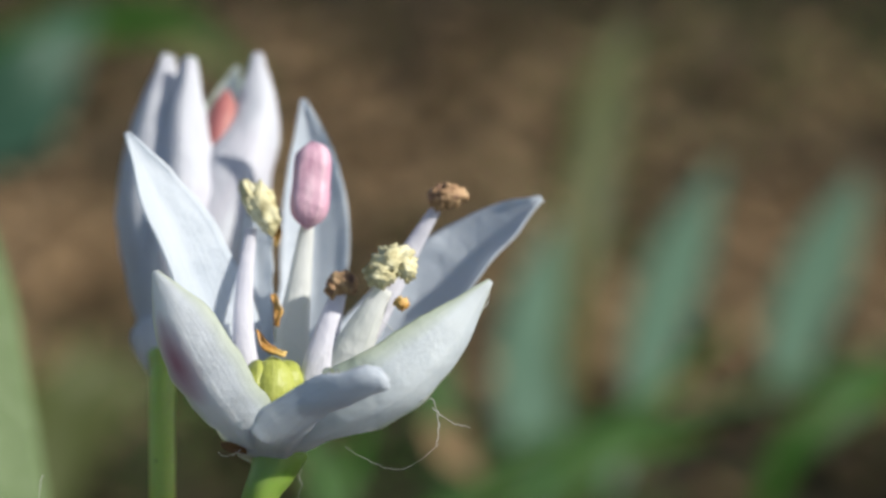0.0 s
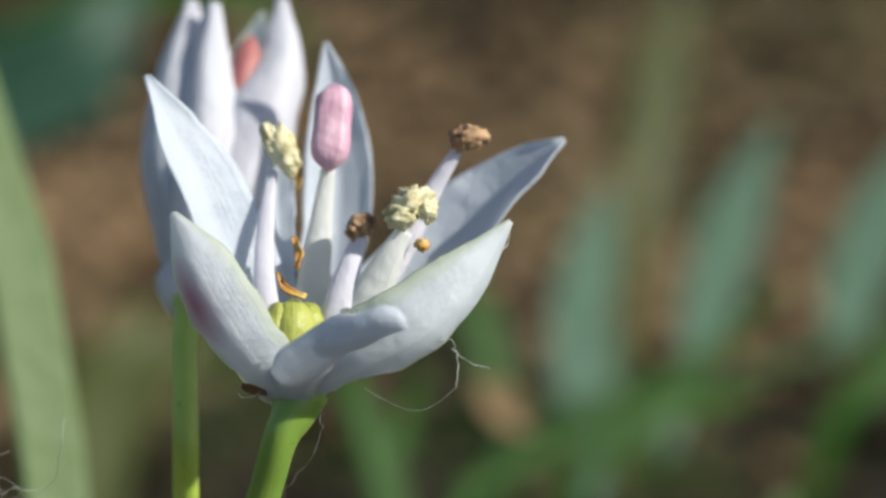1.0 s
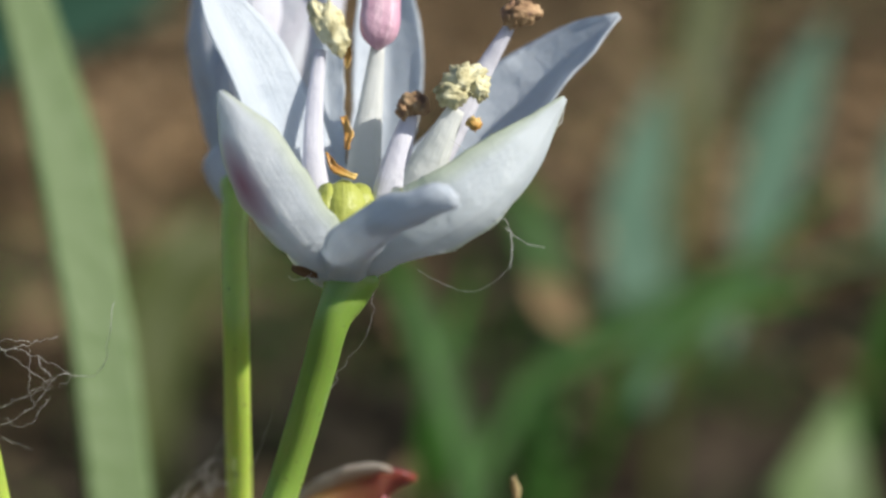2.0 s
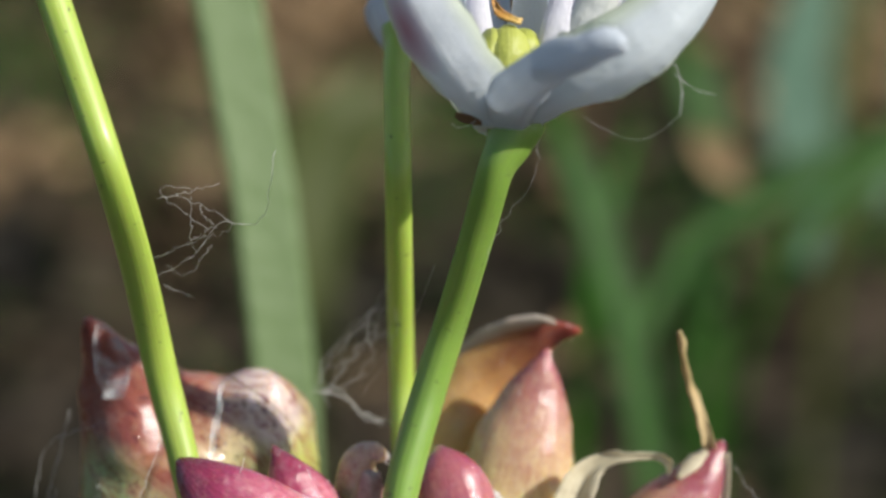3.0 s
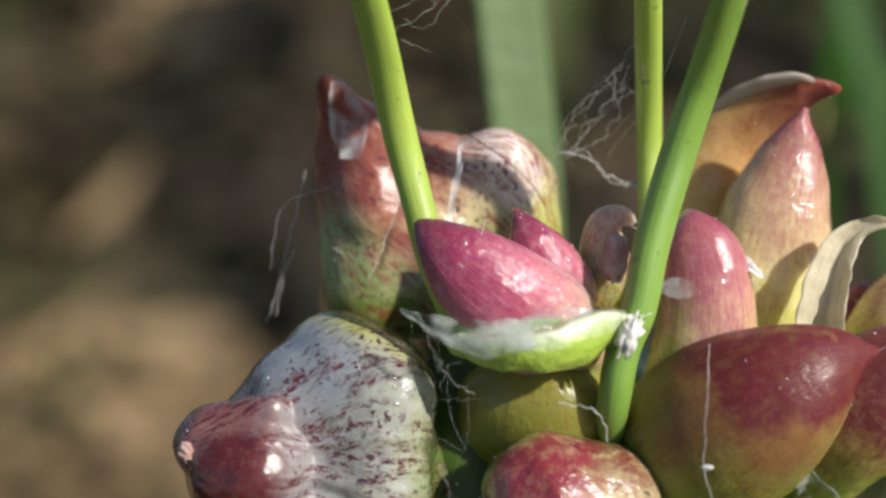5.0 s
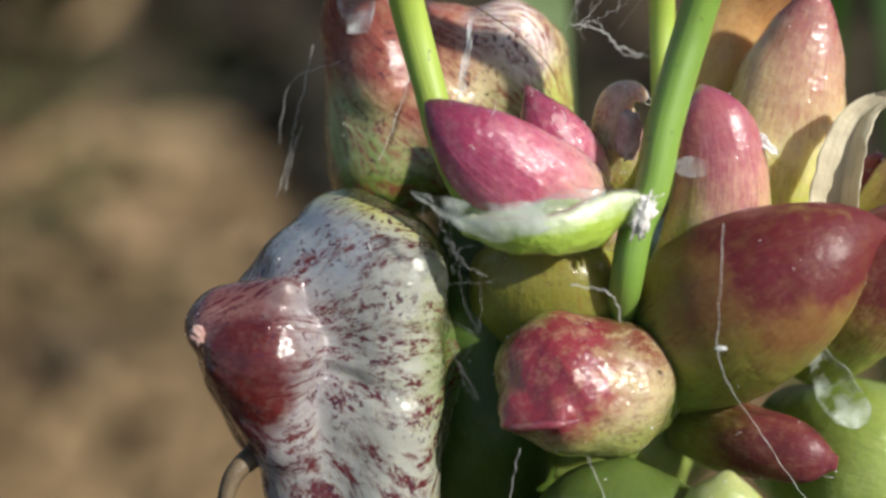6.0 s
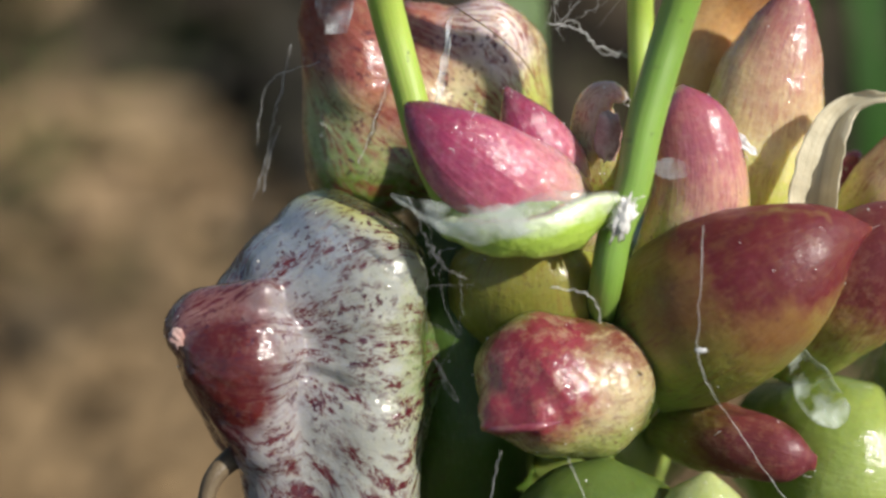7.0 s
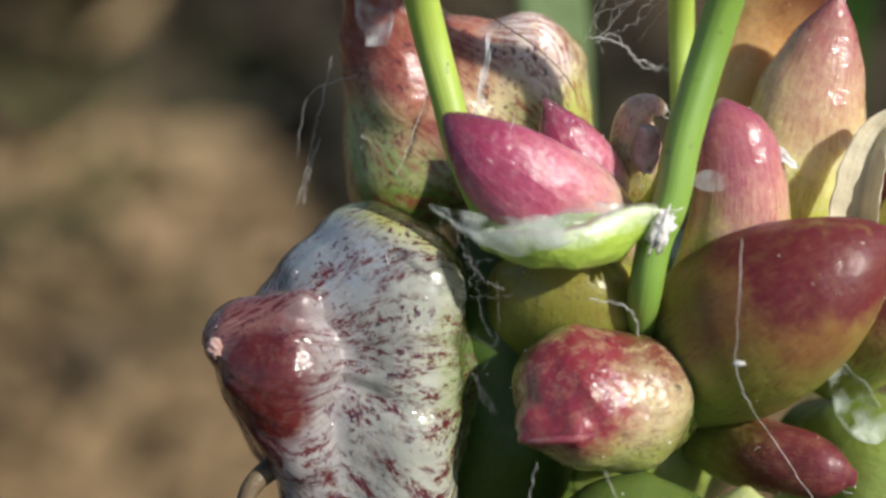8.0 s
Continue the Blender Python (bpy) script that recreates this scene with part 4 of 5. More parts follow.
    bulbil("bright pink pointed bulbil", [(-2.14, 0.20, -4.78), (-2.64, -1.20, -3.87), (-3.33, -2.00, -3.24), (-4.08, -2.30, -2.66), (-4.59, -2.40, -2.20), (-4.93, -2.40, -1.89)], [0.80, 1.05, 1.00, 0.75, 0.39, 0.06], skin_red, rough=0.08)
    bulbil("small pink pointed bulbil", [(-2.34, 0.00, -4.21), (-2.54, -0.90, -3.18), (-2.88, -1.30, -2.36), (-3.24, -1.50, -1.64)], [0.57, 0.77, 0.52, 0.05], skin_red, rough=0.06)
    bulbil("olive bulbil under a pale collar", [(-2.48, 2.00, -7.42), (-2.75, 0.40, -6.20), (-2.85, -0.60, -5.33), (-2.85, -0.90, -4.69), (-2.85, -0.90, -4.38)], [1.25, 1.50, 1.50, 1.15, 0.34], skin_olive, flat=0.8)
    part("bulbil_base", blob((-3.2, -2.0, -3.85), (1.15, 0.7, 0.5), 0.15, 1.5, 6), skin_green, plant, "pale green fleshy base of the young bulbils")
    c = part("collar", sheet([(-4.22, -2.30, -4.05), (-3.62, -2.95, -4.14), (-2.85, -3.20, -4.16), (-2.17, -3.05, -4.06), (-1.62, -2.50, -3.88), (-1.25, -1.50, -3.80)], [0.16, 0.30, 0.36, 0.44, 0.52, 0.45], (0.0, 0.9, 0.35), 0.30, 0.2, 40, 20, ruffle=0.05, seed=3), bract_green, plant, "pale green fleshy collar with a whitish rim")
    part("collar_skin", sheet([(-5.12, -2.90, -3.45), (-4.46, -3.15, -3.70), (-3.66, -3.42, -3.88), (-2.90, -3.42, -3.80), (-2.28, -3.20, -3.52), (-1.70, -2.80, -3.42)], [0.03, 0.20, 0.34, 0.34, 0.26, 0.10], (0.0, -1, 0.35), -0.25, 0.02, 26, 10, ruffle=0.12, seed=7), wet_film, c, "torn clear membrane")
    b = bulbil("large dark red bulbil, yellow-green at its base", [(-1.26, 1.60, -7.40), (-0.20, 0.00, -6.31), (0.87, -1.20, -5.46), (1.85, -1.60, -4.81), (2.69, -1.50, -4.30), (3.34, -1.30, -4.11)], [1.02, 1.59, 1.70, 1.34, 0.66, 0.06], skin_dark_top, lobes=2, lobe=0.03)
    b = lumpy("glossy pink bulbil with a sharp keel", skin_keel, (-2.1, -1.8, -7.0), (-0.62, -0.74, -0.25), [
        ((-2.55, -1.75, -6.88), (-1.60, -1.45, -7.00), 1.18, 1.14), ((-2.50, -2.15, -6.95), (-3.12, -2.45, -7.35), 0.98, 0.50),
        ((-3.46, -2.80, -7.62), (-2.50, -2.85, -7.38), 0.05, 0.36), ((-2.30, -1.90, -7.20), (-1.65, -1.60, -7.35), 1.15, 1.08),
        ((-1.50, 0.00, -7.20), (-1.00, 1.50, -7.30), 1.30, 1.00)], blend=0.28, n=110, m=130, rough=0.06, grain=1.1)
    part("keel", rings([(-3.48, -2.82, -7.63), (-3.15, -3.00, -7.60), (-2.80, -3.13, -7.54), (-2.45, -3.16, -7.49), (-2.05, -2.95, -7.44)], [0.03, 0.06, 0.08, 0.08, 0.03], 24, 14), skin_edge, b, "sharp shiny keel")
    bulbil("small wine-red bulbil in the shade", [(-0.58, 1.50, -8.27), (0.42, 0.20, -8.35), (1.25, -0.60, -8.36), (2.07, -0.90, -8.48), (2.50, -0.90, -8.55)], [0.57, 0.70, 0.66, 0.50, 0.14], skin_dark)
    bulbil("green rounded bulbil, darkened in colour to stand for shade", [(-1.86, 1.50, -12.70), (-1.58, -1.00, -10.68), (-1.40, -1.90, -9.45), (-1.35, -2.00, -8.69), (-1.32, -2.00, -8.32)], [1.02, 1.59, 1.65, 1.08, 0.11], skin_low_shaded)
    bulbil("pale yellowish blunt bulbil", [(0.37, 0.00, -11.45), (0.43, -2.20, -9.73), (0.48, -2.80, -8.84), (0.52, -2.90, -8.31)], [0.57, 0.77, 0.68, 0.09], skin_green)
    bulbil("soft green bulbil with torn skin", [(1.66, 2.50, -8.88), (2.71, 1.20, -9.01), (3.63, 0.60, -9.16), (4.58, 0.60, -9.24)], [1.14, 1.70, 1.59, 0.23], skin_green)
    part("torn_skin", sheet([(1.93, -1.60, -6.19), (2.25, -1.50, -6.72), (2.64, -1.20, -7.39), (3.07, -0.80, -7.67)], [0.09, 0.36, 0.40, 0.16], (-0.2, -1, 0.2), 0.3, 0.02, 16, 10, ruffle=0.10, seed=4), torn_film, plant, "torn clear skin")

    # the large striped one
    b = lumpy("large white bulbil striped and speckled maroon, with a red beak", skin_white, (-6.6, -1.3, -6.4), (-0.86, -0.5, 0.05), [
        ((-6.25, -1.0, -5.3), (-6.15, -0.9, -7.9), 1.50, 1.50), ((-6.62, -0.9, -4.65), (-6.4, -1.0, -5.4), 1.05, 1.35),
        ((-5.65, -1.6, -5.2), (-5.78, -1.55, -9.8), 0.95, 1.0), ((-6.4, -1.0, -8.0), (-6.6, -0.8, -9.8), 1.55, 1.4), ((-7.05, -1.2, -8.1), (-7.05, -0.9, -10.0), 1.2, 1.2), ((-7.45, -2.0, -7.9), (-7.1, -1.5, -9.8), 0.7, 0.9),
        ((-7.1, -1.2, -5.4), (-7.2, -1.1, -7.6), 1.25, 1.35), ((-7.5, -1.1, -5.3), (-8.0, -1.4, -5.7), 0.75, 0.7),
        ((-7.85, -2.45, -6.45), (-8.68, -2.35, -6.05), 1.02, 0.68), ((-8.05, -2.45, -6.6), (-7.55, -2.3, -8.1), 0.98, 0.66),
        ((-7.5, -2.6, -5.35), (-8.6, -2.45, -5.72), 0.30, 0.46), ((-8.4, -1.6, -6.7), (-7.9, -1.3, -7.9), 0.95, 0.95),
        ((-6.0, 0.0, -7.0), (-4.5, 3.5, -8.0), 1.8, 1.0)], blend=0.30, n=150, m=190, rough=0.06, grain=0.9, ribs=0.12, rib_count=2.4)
    part("nub", blob((-8.98, -2.95, -6.10), (0.17, 0.16, 0.19), 0.3, 2.5, 2), nub_skin, b, "dry pinkish nub")
    part("tail", tube([(-7.75, -1.60, -8.45), (-8.15, -2.10, -8.48), (-8.47, -2.50, -8.78), (-8.66, -2.60, -9.37)], [0.27, 0.23, 0.19, 0.14], 20, 10), tail_skin, b, "curled dry brown tail")

    # fills the shaded gap beside the striped bulbil with a dark body
    bulbil("green young bulbil deep in the head, colour darkened for shade", [(-4.10, 1.40, -10.84), (-4.06, 0.40, -8.56), (-4.11, 0.10, -6.81), (-4.24, 0.20, -5.60), (-4.44, 0.80, -4.55), (-4.67, 1.40, -3.98)], [1.1, 1.35, 1.30, 1.05, 0.75, 0.09], skin_deep_shade, rough=0.2)
    # stalks of the flowers
    part("pedicel", tube([(-1.52, -0.80, -6.00), (-1.37, -1.75, -5.10), (-1.20, -1.90, -4.15), (-0.94, -1.90, -3.45), (-0.73, -1.88, -2.30), (-0.18, -1.60, -0.30), (0.09, -1.35, 0.55), (0.45, -1.15, 1.75), (0.72, -0.90, 2.70), (1.03, -0.80, 3.80), (1.23, -0.70, 4.19), (1.33, -0.65, 4.46), (1.36, -0.60, 4.63)], [0.26, 0.30, 0.31, 0.32, 0.33, 0.33, 0.32, 0.32, 0.33, 0.36, 0.44, 0.52, 0.60], 60, 18, lobes=4, lobe=0.03), stalk_dark, plant, "slender green flower stalk, flaring at the top")
    part("pedicel", tube([(-0.79, 1.20, -2.93), (-0.85, 1.20, -1.58), (-0.91, 1.40, -0.30), (-0.98, 1.55, 1.85), (-1.03, 1.80, 4.15), (-1.09, 2.30, 6.20), (-1.06, 2.70, 6.90), (-1.04, 2.80, 7.16)], [0.25, 0.25, 0.25, 0.27, 0.28, 0.29, 0.34, 0.41], 50, 16), stalk_light, plant, "thin light green flower stalk")
    part("pedicel", tube([(-4.30, -1.00, -4.00), (-4.56, -1.35, -3.20), (-4.82, -1.50, -2.40), (-4.98, -1.50, -1.78), (-5.39, -1.50, -0.30), (-5.92, -1.38, 1.83), (-6.58, -1.28, 3.95), (-7.72, -1.00, 7.09), (-8.90, -0.80, 10.40), (-10.1, -0.60, 13.66)], [0.20, 0.27, 0.30, 0.30, 0.32, 0.33, 0.32, 0.33, 0.33, 0.30], 60, 16), stalk_light, plant, "long light green flower stalk")

    # ---- the open flower ----
    flower = part("flower", tube([(1.23, -0.50, 4.53), (1.23, -0.50, 4.64), (1.23, -0.40, 4.89)], [0.52, 0.70, 0.68], 8, 20), petal_green, plant, "open white star-shaped flower with six tepals")

    def tepal(spine, halves, face, cup, mat=petal, label="", **more):
        return part("tepal", sheet(spine, halves, face, cup, 0.07, 26, 14, **{"ruffle": 0.09, "seed": len(flower.children) * 1.7, "keel": 0.12, **more}), mat, flower, label)

    tepal([(1.14, 0.00, 4.83), (0.35, 0.30, 6.83), (-0.24, -0.10, 8.13), (-0.73, -0.45, 9.18), (-1.30, -0.60, 10.25), (-1.88, -0.60, 11.36)], [0.45, 0.95, 1.05, 0.95, 0.61, 0.05], (0.62, -0.8, 0.25), 0.3)
    tepal([(2.04, 0.80, 5.23), (2.02, 2.20, 7.41), (2.22, 2.60, 9.02), (2.23, 2.60, 10.45), (2.13, 2.40, 11.84), (1.94, 2.00, 12.92)], [0.45, 0.70, 0.82, 0.80, 0.52, 0.05], (-0.05, -1, 0.2), 0.3)
    tepal([(1.79, 0.40, 5.24), (3.27, 1.20, 7.01), (4.37, 1.20, 8.08), (5.35, 1.00, 8.99), (6.24, 0.60, 9.74), (7.02, 0.20, 10.32)], [0.41, 0.86, 1.05, 0.95, 0.61, 0.05], (-0.35, -0.85, 0.45), 0.3)
    tepal([(1.09, -0.60, 4.59), (0.33, -2.00, 5.30), (-0.30, -2.60, 6.15), (-0.77, -2.80, 7.04), (-1.15, -2.70, 7.95)], [0.70, 0.80, 0.84, 0.66, 0.09], (0.3, 0.9, 0.35), 0.45, petal_pink, "white tepal with a pink flush outside")
    tepal([(1.41, -0.60, 4.65), (2.56, -2.20, 5.11), (3.73, -2.60, 5.72), (4.77, -2.40, 6.72), (5.56, -2.00, 8.01)], [0.75, 0.98, 0.98, 0.75, 0.06], (-0.35, 0.8, 0.5), 0.45, petal_green, "white tepal edged with green")
    tepal([(1.43, -0.80, 4.54), (1.64, -2.20, 4.88), (2.14, -3.20, 5.20), (2.77, -3.70, 5.44), (3.18, -3.90, 5.57), (3.37, -3.95, 5.56)], [0.73, 0.75, 0.66, 0.52, 0.39, 0.14], (-0.3, 0.45, 0.85), 0.5, petal, "white tepal curling inwards at its tip", roll=0.2)
    tepal([(1.01, 0.60, 6.64), (0.94, 1.00, 7.93), (0.89, 1.20, 9.09), (0.88, 1.20, 9.97), (0.88, 1.10, 10.58)], [0.34, 0.36, 0.39, 0.32, 0.06], (0.1, -1, 0.2), 0.4)

    def stamen(line, halves, mat):
        return part("filament", tube(line, halves, 22, 12, flat=0.55), mat, flower)

    stamen([(0.76, -0.20, 6.04), (0.63, -0.20, 7.11), (0.65, 0.00, 8.29), (0.77, 0.10, 9.48)], [0.30, 0.23, 0.18, 0.12], filament_skin)
    stamen([(1.71, 0.10, 5.97), (1.67, 0.30, 7.08), (1.82, 0.30, 8.43), (1.96, 0.20, 9.58)], [0.39, 0.36, 0.25, 0.15], filament_base_skin)
    stamen([(2.04, -0.60, 5.87), (2.23, -0.60, 6.70), (2.44, -0.50, 7.44), (2.61, -0.40, 8.00)], [0.34, 0.30, 0.23, 0.16], filament_skin)
    stamen([(2.45, -0.40, 5.91), (2.85, -0.60, 6.71), (3.19, -0.80, 7.39), (3.53, -0.90, 8.03)], [0.41, 0.43, 0.30, 0.18], filament_base_skin)
    stamen([(2.72, 0.20, 6.48), (3.48, 0.00, 7.78), (4.13, -0.20, 8.97), (4.67, -0.40, 9.86)], [0.34, 0.30, 0.20, 0.12], filament_skin)

    part("anther", joined([rings([(2.02, -0.10, 11.36), (2.06, -0.10, 11.16), (2.03, -0.10, 10.44), (1.97, -0.10, 9.69), (1.95, -0.10, 9.46)], [0.05, 0.31, 0.39, 0.34, 0.07], 20, 24, lobes=3, lobe=0.10)]), anther_pink, flower, "smooth pink unopened anther")
    part("anther", joined([blob((1.03, -0.05, 9.90), (0.30, 0.26, 0.52), 0.35, 2.6, 1, ((1, 0, 0.4), (0, 1, 0), (-0.4, 0, 1))), blob((0.76, -0.05, 10.10), (0.20, 0.2, 0.40), 0.4, 3.0, 6, ((1, 0, 0.4), (0, 1, 0), (-0.4, 0, 1)))]), anther_yellow, flower, "split yellow anther dusty with pollen")
    part("anther", sheet([(1.22, 0.05, 9.77), (1.33, 0.05, 9.41), (1.30, 0.10, 9.10)], [0.09, 0.10, 0.03], (-0.3, -1, 0), 0.4, 0.06, 10, 6), shard_orange, flower, "orange dry anther lobe")
    part("anther", joined([blob((2.67, -0.50, 8.23), (0.29, 0.26, 0.24), 0.35, 2.4, 9), blob((2.46, -0.60, 8.05), (0.14, 0.14, 0.16), 0.4, 2.4, 3), blob((2.87, -0.60, 8.14), (0.12, 0.14, 0.2), 0.4, 2.4, 5)]), anther_brown, flower, "small shrivelled brown anther")
    part("anther", joined([blob((3.70, -1.00, 8.58), (0.42, 0.34, 0.33), 0.5, 3.2, 12, ((1, 0, 0.3), (0, 1, 0), (-0.3, 0, 1))), blob((3.43, -1.10, 8.29), (0.34, 0.26, 0.26), 0.5, 3.4, 15), blob((3.99, -1.10, 8.42), (0.18, 0.18, 0.26), 0.5, 3.0, 22)]), anther_yellow, flower, "crumbly pale yellow anther full of pollen")
    part("anther", joined([blob((4.94, -0.60, 10.10), (0.38, 0.28, 0.24), 0.32, 2.4, 18), blob((4.69, -0.60, 10.06), (0.2, 0.2, 0.26), 0.4, 2.8, 25)]), anther_brown, flower, "tan dry anther")
    part("pollen_crumb", blob((3.88, -1.00, 7.70), (0.15, 0.1, 0.13), 0.5, 2.6, 30), shard_orange, flower, "orange crumb")
    part("pollen_crumb", joined([sheet([(1.24, -0.30, 8.00), (1.34, -0.30, 7.64), (1.30, -0.30, 7.31)], [0.06, 0.10, 0.05], (-0.3, -1, 0), 0.3, 0.06, 10, 6, ruffle=0.08), sheet([(0.89, -0.90, 7.13), (1.09, -1.00, 6.77), (1.49, -1.10, 6.59)], [0.03, 0.10, 0.06], (0, -1, 0.5), 0.3, 0.06, 10, 6, ruffle=0.08)]), shard_orange, flower, "orange-brown dry shards")
    part("ovary", joined([blob((1.22, -0.75, 5.88), (0.50, 0.5, 0.72), 0.08, 1.5, 3), blob((0.90, -0.80, 5.86), (0.32, 0.4, 0.66), 0.08, 1.5, 5), blob((1.58, -0.55, 6.02), (0.34, 0.4, 0.55), 0.08, 1.5, 7)]), ovary_skin, flower, "yellow-green lobed ovary")
    part("bract_scale", sheet([(0.20, -0.90, 4.78), (0.39, -1.00, 4.70), (0.74, -0.90, 4.62)], [0.05, 0.10, 0.06], (0, -1, -0.5), 0.3, 0.05, 8, 6), dry_brown, flower, "small dark brown dry scale")

    # ---- the half-closed flower behind ----
    flower = part("flower", tube([(-1.04, 3.00, 6.81), (-1.05, 3.20, 7.17), (-1.08, 3.60, 7.69)], [0.39, 0.59, 0.80], 8, 20), petal_far, plant, "half-closed white flower with a rosy tinge")
    tepal([(-1.10, 3.50, 7.33), (-1.43, 3.40, 9.12), (-1.75, 3.60, 10.87), (-1.66, 4.20, 12.78), (-1.22, 4.80, 14.73)], [0.8, 1.32, 1.35, 1.00, 0.22], (0.5, 0.8, 0.1), 0.6, petal_far)
    tepal([(-1.03, 3.20, 7.28), (-0.93, 2.90, 9.16), (-0.84, 3.00, 11.01), (-0.78, 3.60, 12.77), (-0.69, 4.20, 14.49)], [0.8, 1.15, 0.95, 0.66, 0.20], (0.15, 1, 0), 0.6, petal_far)
    tepal([(-0.79, 3.80, 7.38), (-0.25, 3.30, 9.25), (0.46, 3.30, 10.98), (1.01, 3.90, 12.96), (0.96, 4.60, 14.74)], [0.8, 1.35, 1.20, 0.74, 0.20], (-0.35, 0.95, 0), 0.6, petal_far)
    tepal([(-0.68, 4.50, 7.76), (-0.35, 6.20, 10.40), (0.02, 6.60, 12.62), (0.27, 6.40, 14.01), (0.48, 6.00, 14.87)], [0.45, 0.91, 0.86, 0.52, 0.06], (0, -1, 0.2), 0.4, petal_green)
    part("anther", rings([(0.21, 4.50, 13.77), (0.15, 4.30, 13.26), (-0.04, 4.10, 12.34), (-0.40, 4.00, 11.30)], [0.09, 0.36, 0.38, 0.09], 16, 18, lobes=2, lobe=0.08), anther_salmon, flower, "salmon-pink anther")
    return plant


build_plant()


# ---- cobweb and specks on the plant ----
def thread(pts, radius=0.014, seed=0, wild=0.10, n=30):
    """One strand with kinks."""
    radius, wild = radius * 0.34, wild * 0.6
    line = smooth_path(pts, n)
    rng = np.random.default_rng(seed)
    line[1:-1] += rng.normal(0, wild * 0.35, (n - 1, 3))
    return tube(list(line), [radius * rng.uniform(0.6, 1.35) for _ in line], n * 2, 5)


def build_webs():
    base = PLATE @ Vector((0, 0, 0))

    def web(name, label, category, strands, mat=web_skin):
        w = thing(name, base, label, category)
        for s in strands:
            part("strand", s, mat, w)
        return w

    web("cobweb", "fine white cobweb strand with a knot across the bulbils", "cobweb", [
        thread([(0.34, -2.60, -3.96), (0.32, -2.90, -5.11), (0.28, -2.90, -6.10), (0.44, -2.80, -6.67), (1.01, -2.00, -7.68), (1.53, -1.70, -8.51), (2.16, -1.70, -9.38)], 0.017, 1, 0.05, 40),
        blob((0.34, -2.90, -6.12), (0.10, 0.04, 0.045), 0.5, 3, 2),
        thread([(-1.91, -3.60, -7.97), (-1.74, -3.20, -8.51), (-1.54, -3.00, -9.07)], 0.02, 2, 0.04, 12),
        thread([(-3.08, -3.80, -7.81), (-3.23, -3.40, -8.41), (-3.35, -3.00, -9.13)], 0.02, 3, 0.04, 12),
        thread([(-2.29, -2.90, -5.06), (-1.69, -2.90, -5.15), (-1.50, -2.70, -5.37), (-1.43, -2.40, -5.78)], 0.03, 4, 0.06, 16)])
    web("cobweb", "tangled grey cobweb strands between the flower stalks", "cobweb", [
        thread([(-5.67, -0.60, 3.16), (-5.12, -0.50, 3.29), (-4.45, -0.50, 3.48)], 0.018, 5),
        thread([(-5.81, -0.80, 1.53), (-5.20, -0.60, 1.88), (-4.78, -0.40, 2.23), (-4.52, -0.30, 2.67), (-3.74, 0.20, 2.79), (-3.46, 0.60, 4.28)], 0.016, 6),
        thread([(-5.49, -0.80, 1.47), (-5.17, -0.70, 1.34), (-4.91, -0.60, 1.23)], 0.016, 7),
        thread([(-2.60, 0.60, -0.54), (-2.04, 0.80, -0.70), (-1.71, 1.00, -0.98), (-1.10, 1.40, -1.23)], 0.032, 8),
        thread([(-2.49, 0.60, -0.65), (-2.16, 0.80, -0.53), (-1.60, 1.00, -1.12), (-1.13, 1.40, -1.15)], 0.02, 9),
        thread([(-2.43, 0.60, -0.59), (-2.05, 0.80, -0.07), (-1.67, 1.00, 0.51), (-1.57, 1.20, 0.98), (-1.19, 1.60, 1.70)], 0.013, 10, 0.22),
        thread([(-2.14, 0.60, -0.53), (-1.71, 0.80, -0.19), (-1.49, 1.00, 0.28), (-1.74, 1.20, 0.86), (-1.18, 1.60, 1.23)], 0.011, 11, 0.22),
        thread([(-0.18, -0.80, 1.88), (-0.77, 0.20, 0.59), (-1.70, 0.80, -0.64)], 0.007, 12, 0.05)])
    rng = np.random.default_rng(21)
    knots = [np.array(p) for p in ((-4.52, -0.30, 2.67), (-5.12, -0.50, 3.29), (-5.68, -0.70, 1.87), (-4.78, -0.40, 2.23), (-5.81, -0.80, 1.53))]
    more = []
    for k in range(8):
        p, q = knots[k % 5], knots[(k * 2 + 1) % 5]
        more.append(thread([p + rng.normal(0, 0.12, 3), (p + q) / 2 + rng.normal(0, 0.35, 3), q + rng.normal(0, 0.2, 3)], 0.011, 60 + k, 0.10, 22))
    knots = [np.array(p) for p in ((-2.43, 0.60, -0.59), (-1.67, 1.00, 0.51), (-1.57, 1.20, 0.98), (-1.19, 1.60, 1.70), (-1.10, 1.40, -1.23), (-1.93, 0.80, -0.19))]
    for k in range(11):
        p, q = knots[k % 6], knots[(k * 5 + 2) % 6]
        more.append(thread([p + rng.normal(0, 0.15, 3), (p + q) / 2 + rng.normal(0, 0.35, 3), q + rng.normal(0, 0.2, 3)], 0.007, 90 + k, 0.12, 22))
    web("cobweb", "loose tangle of very fine grey web fibres", "cobweb", more)
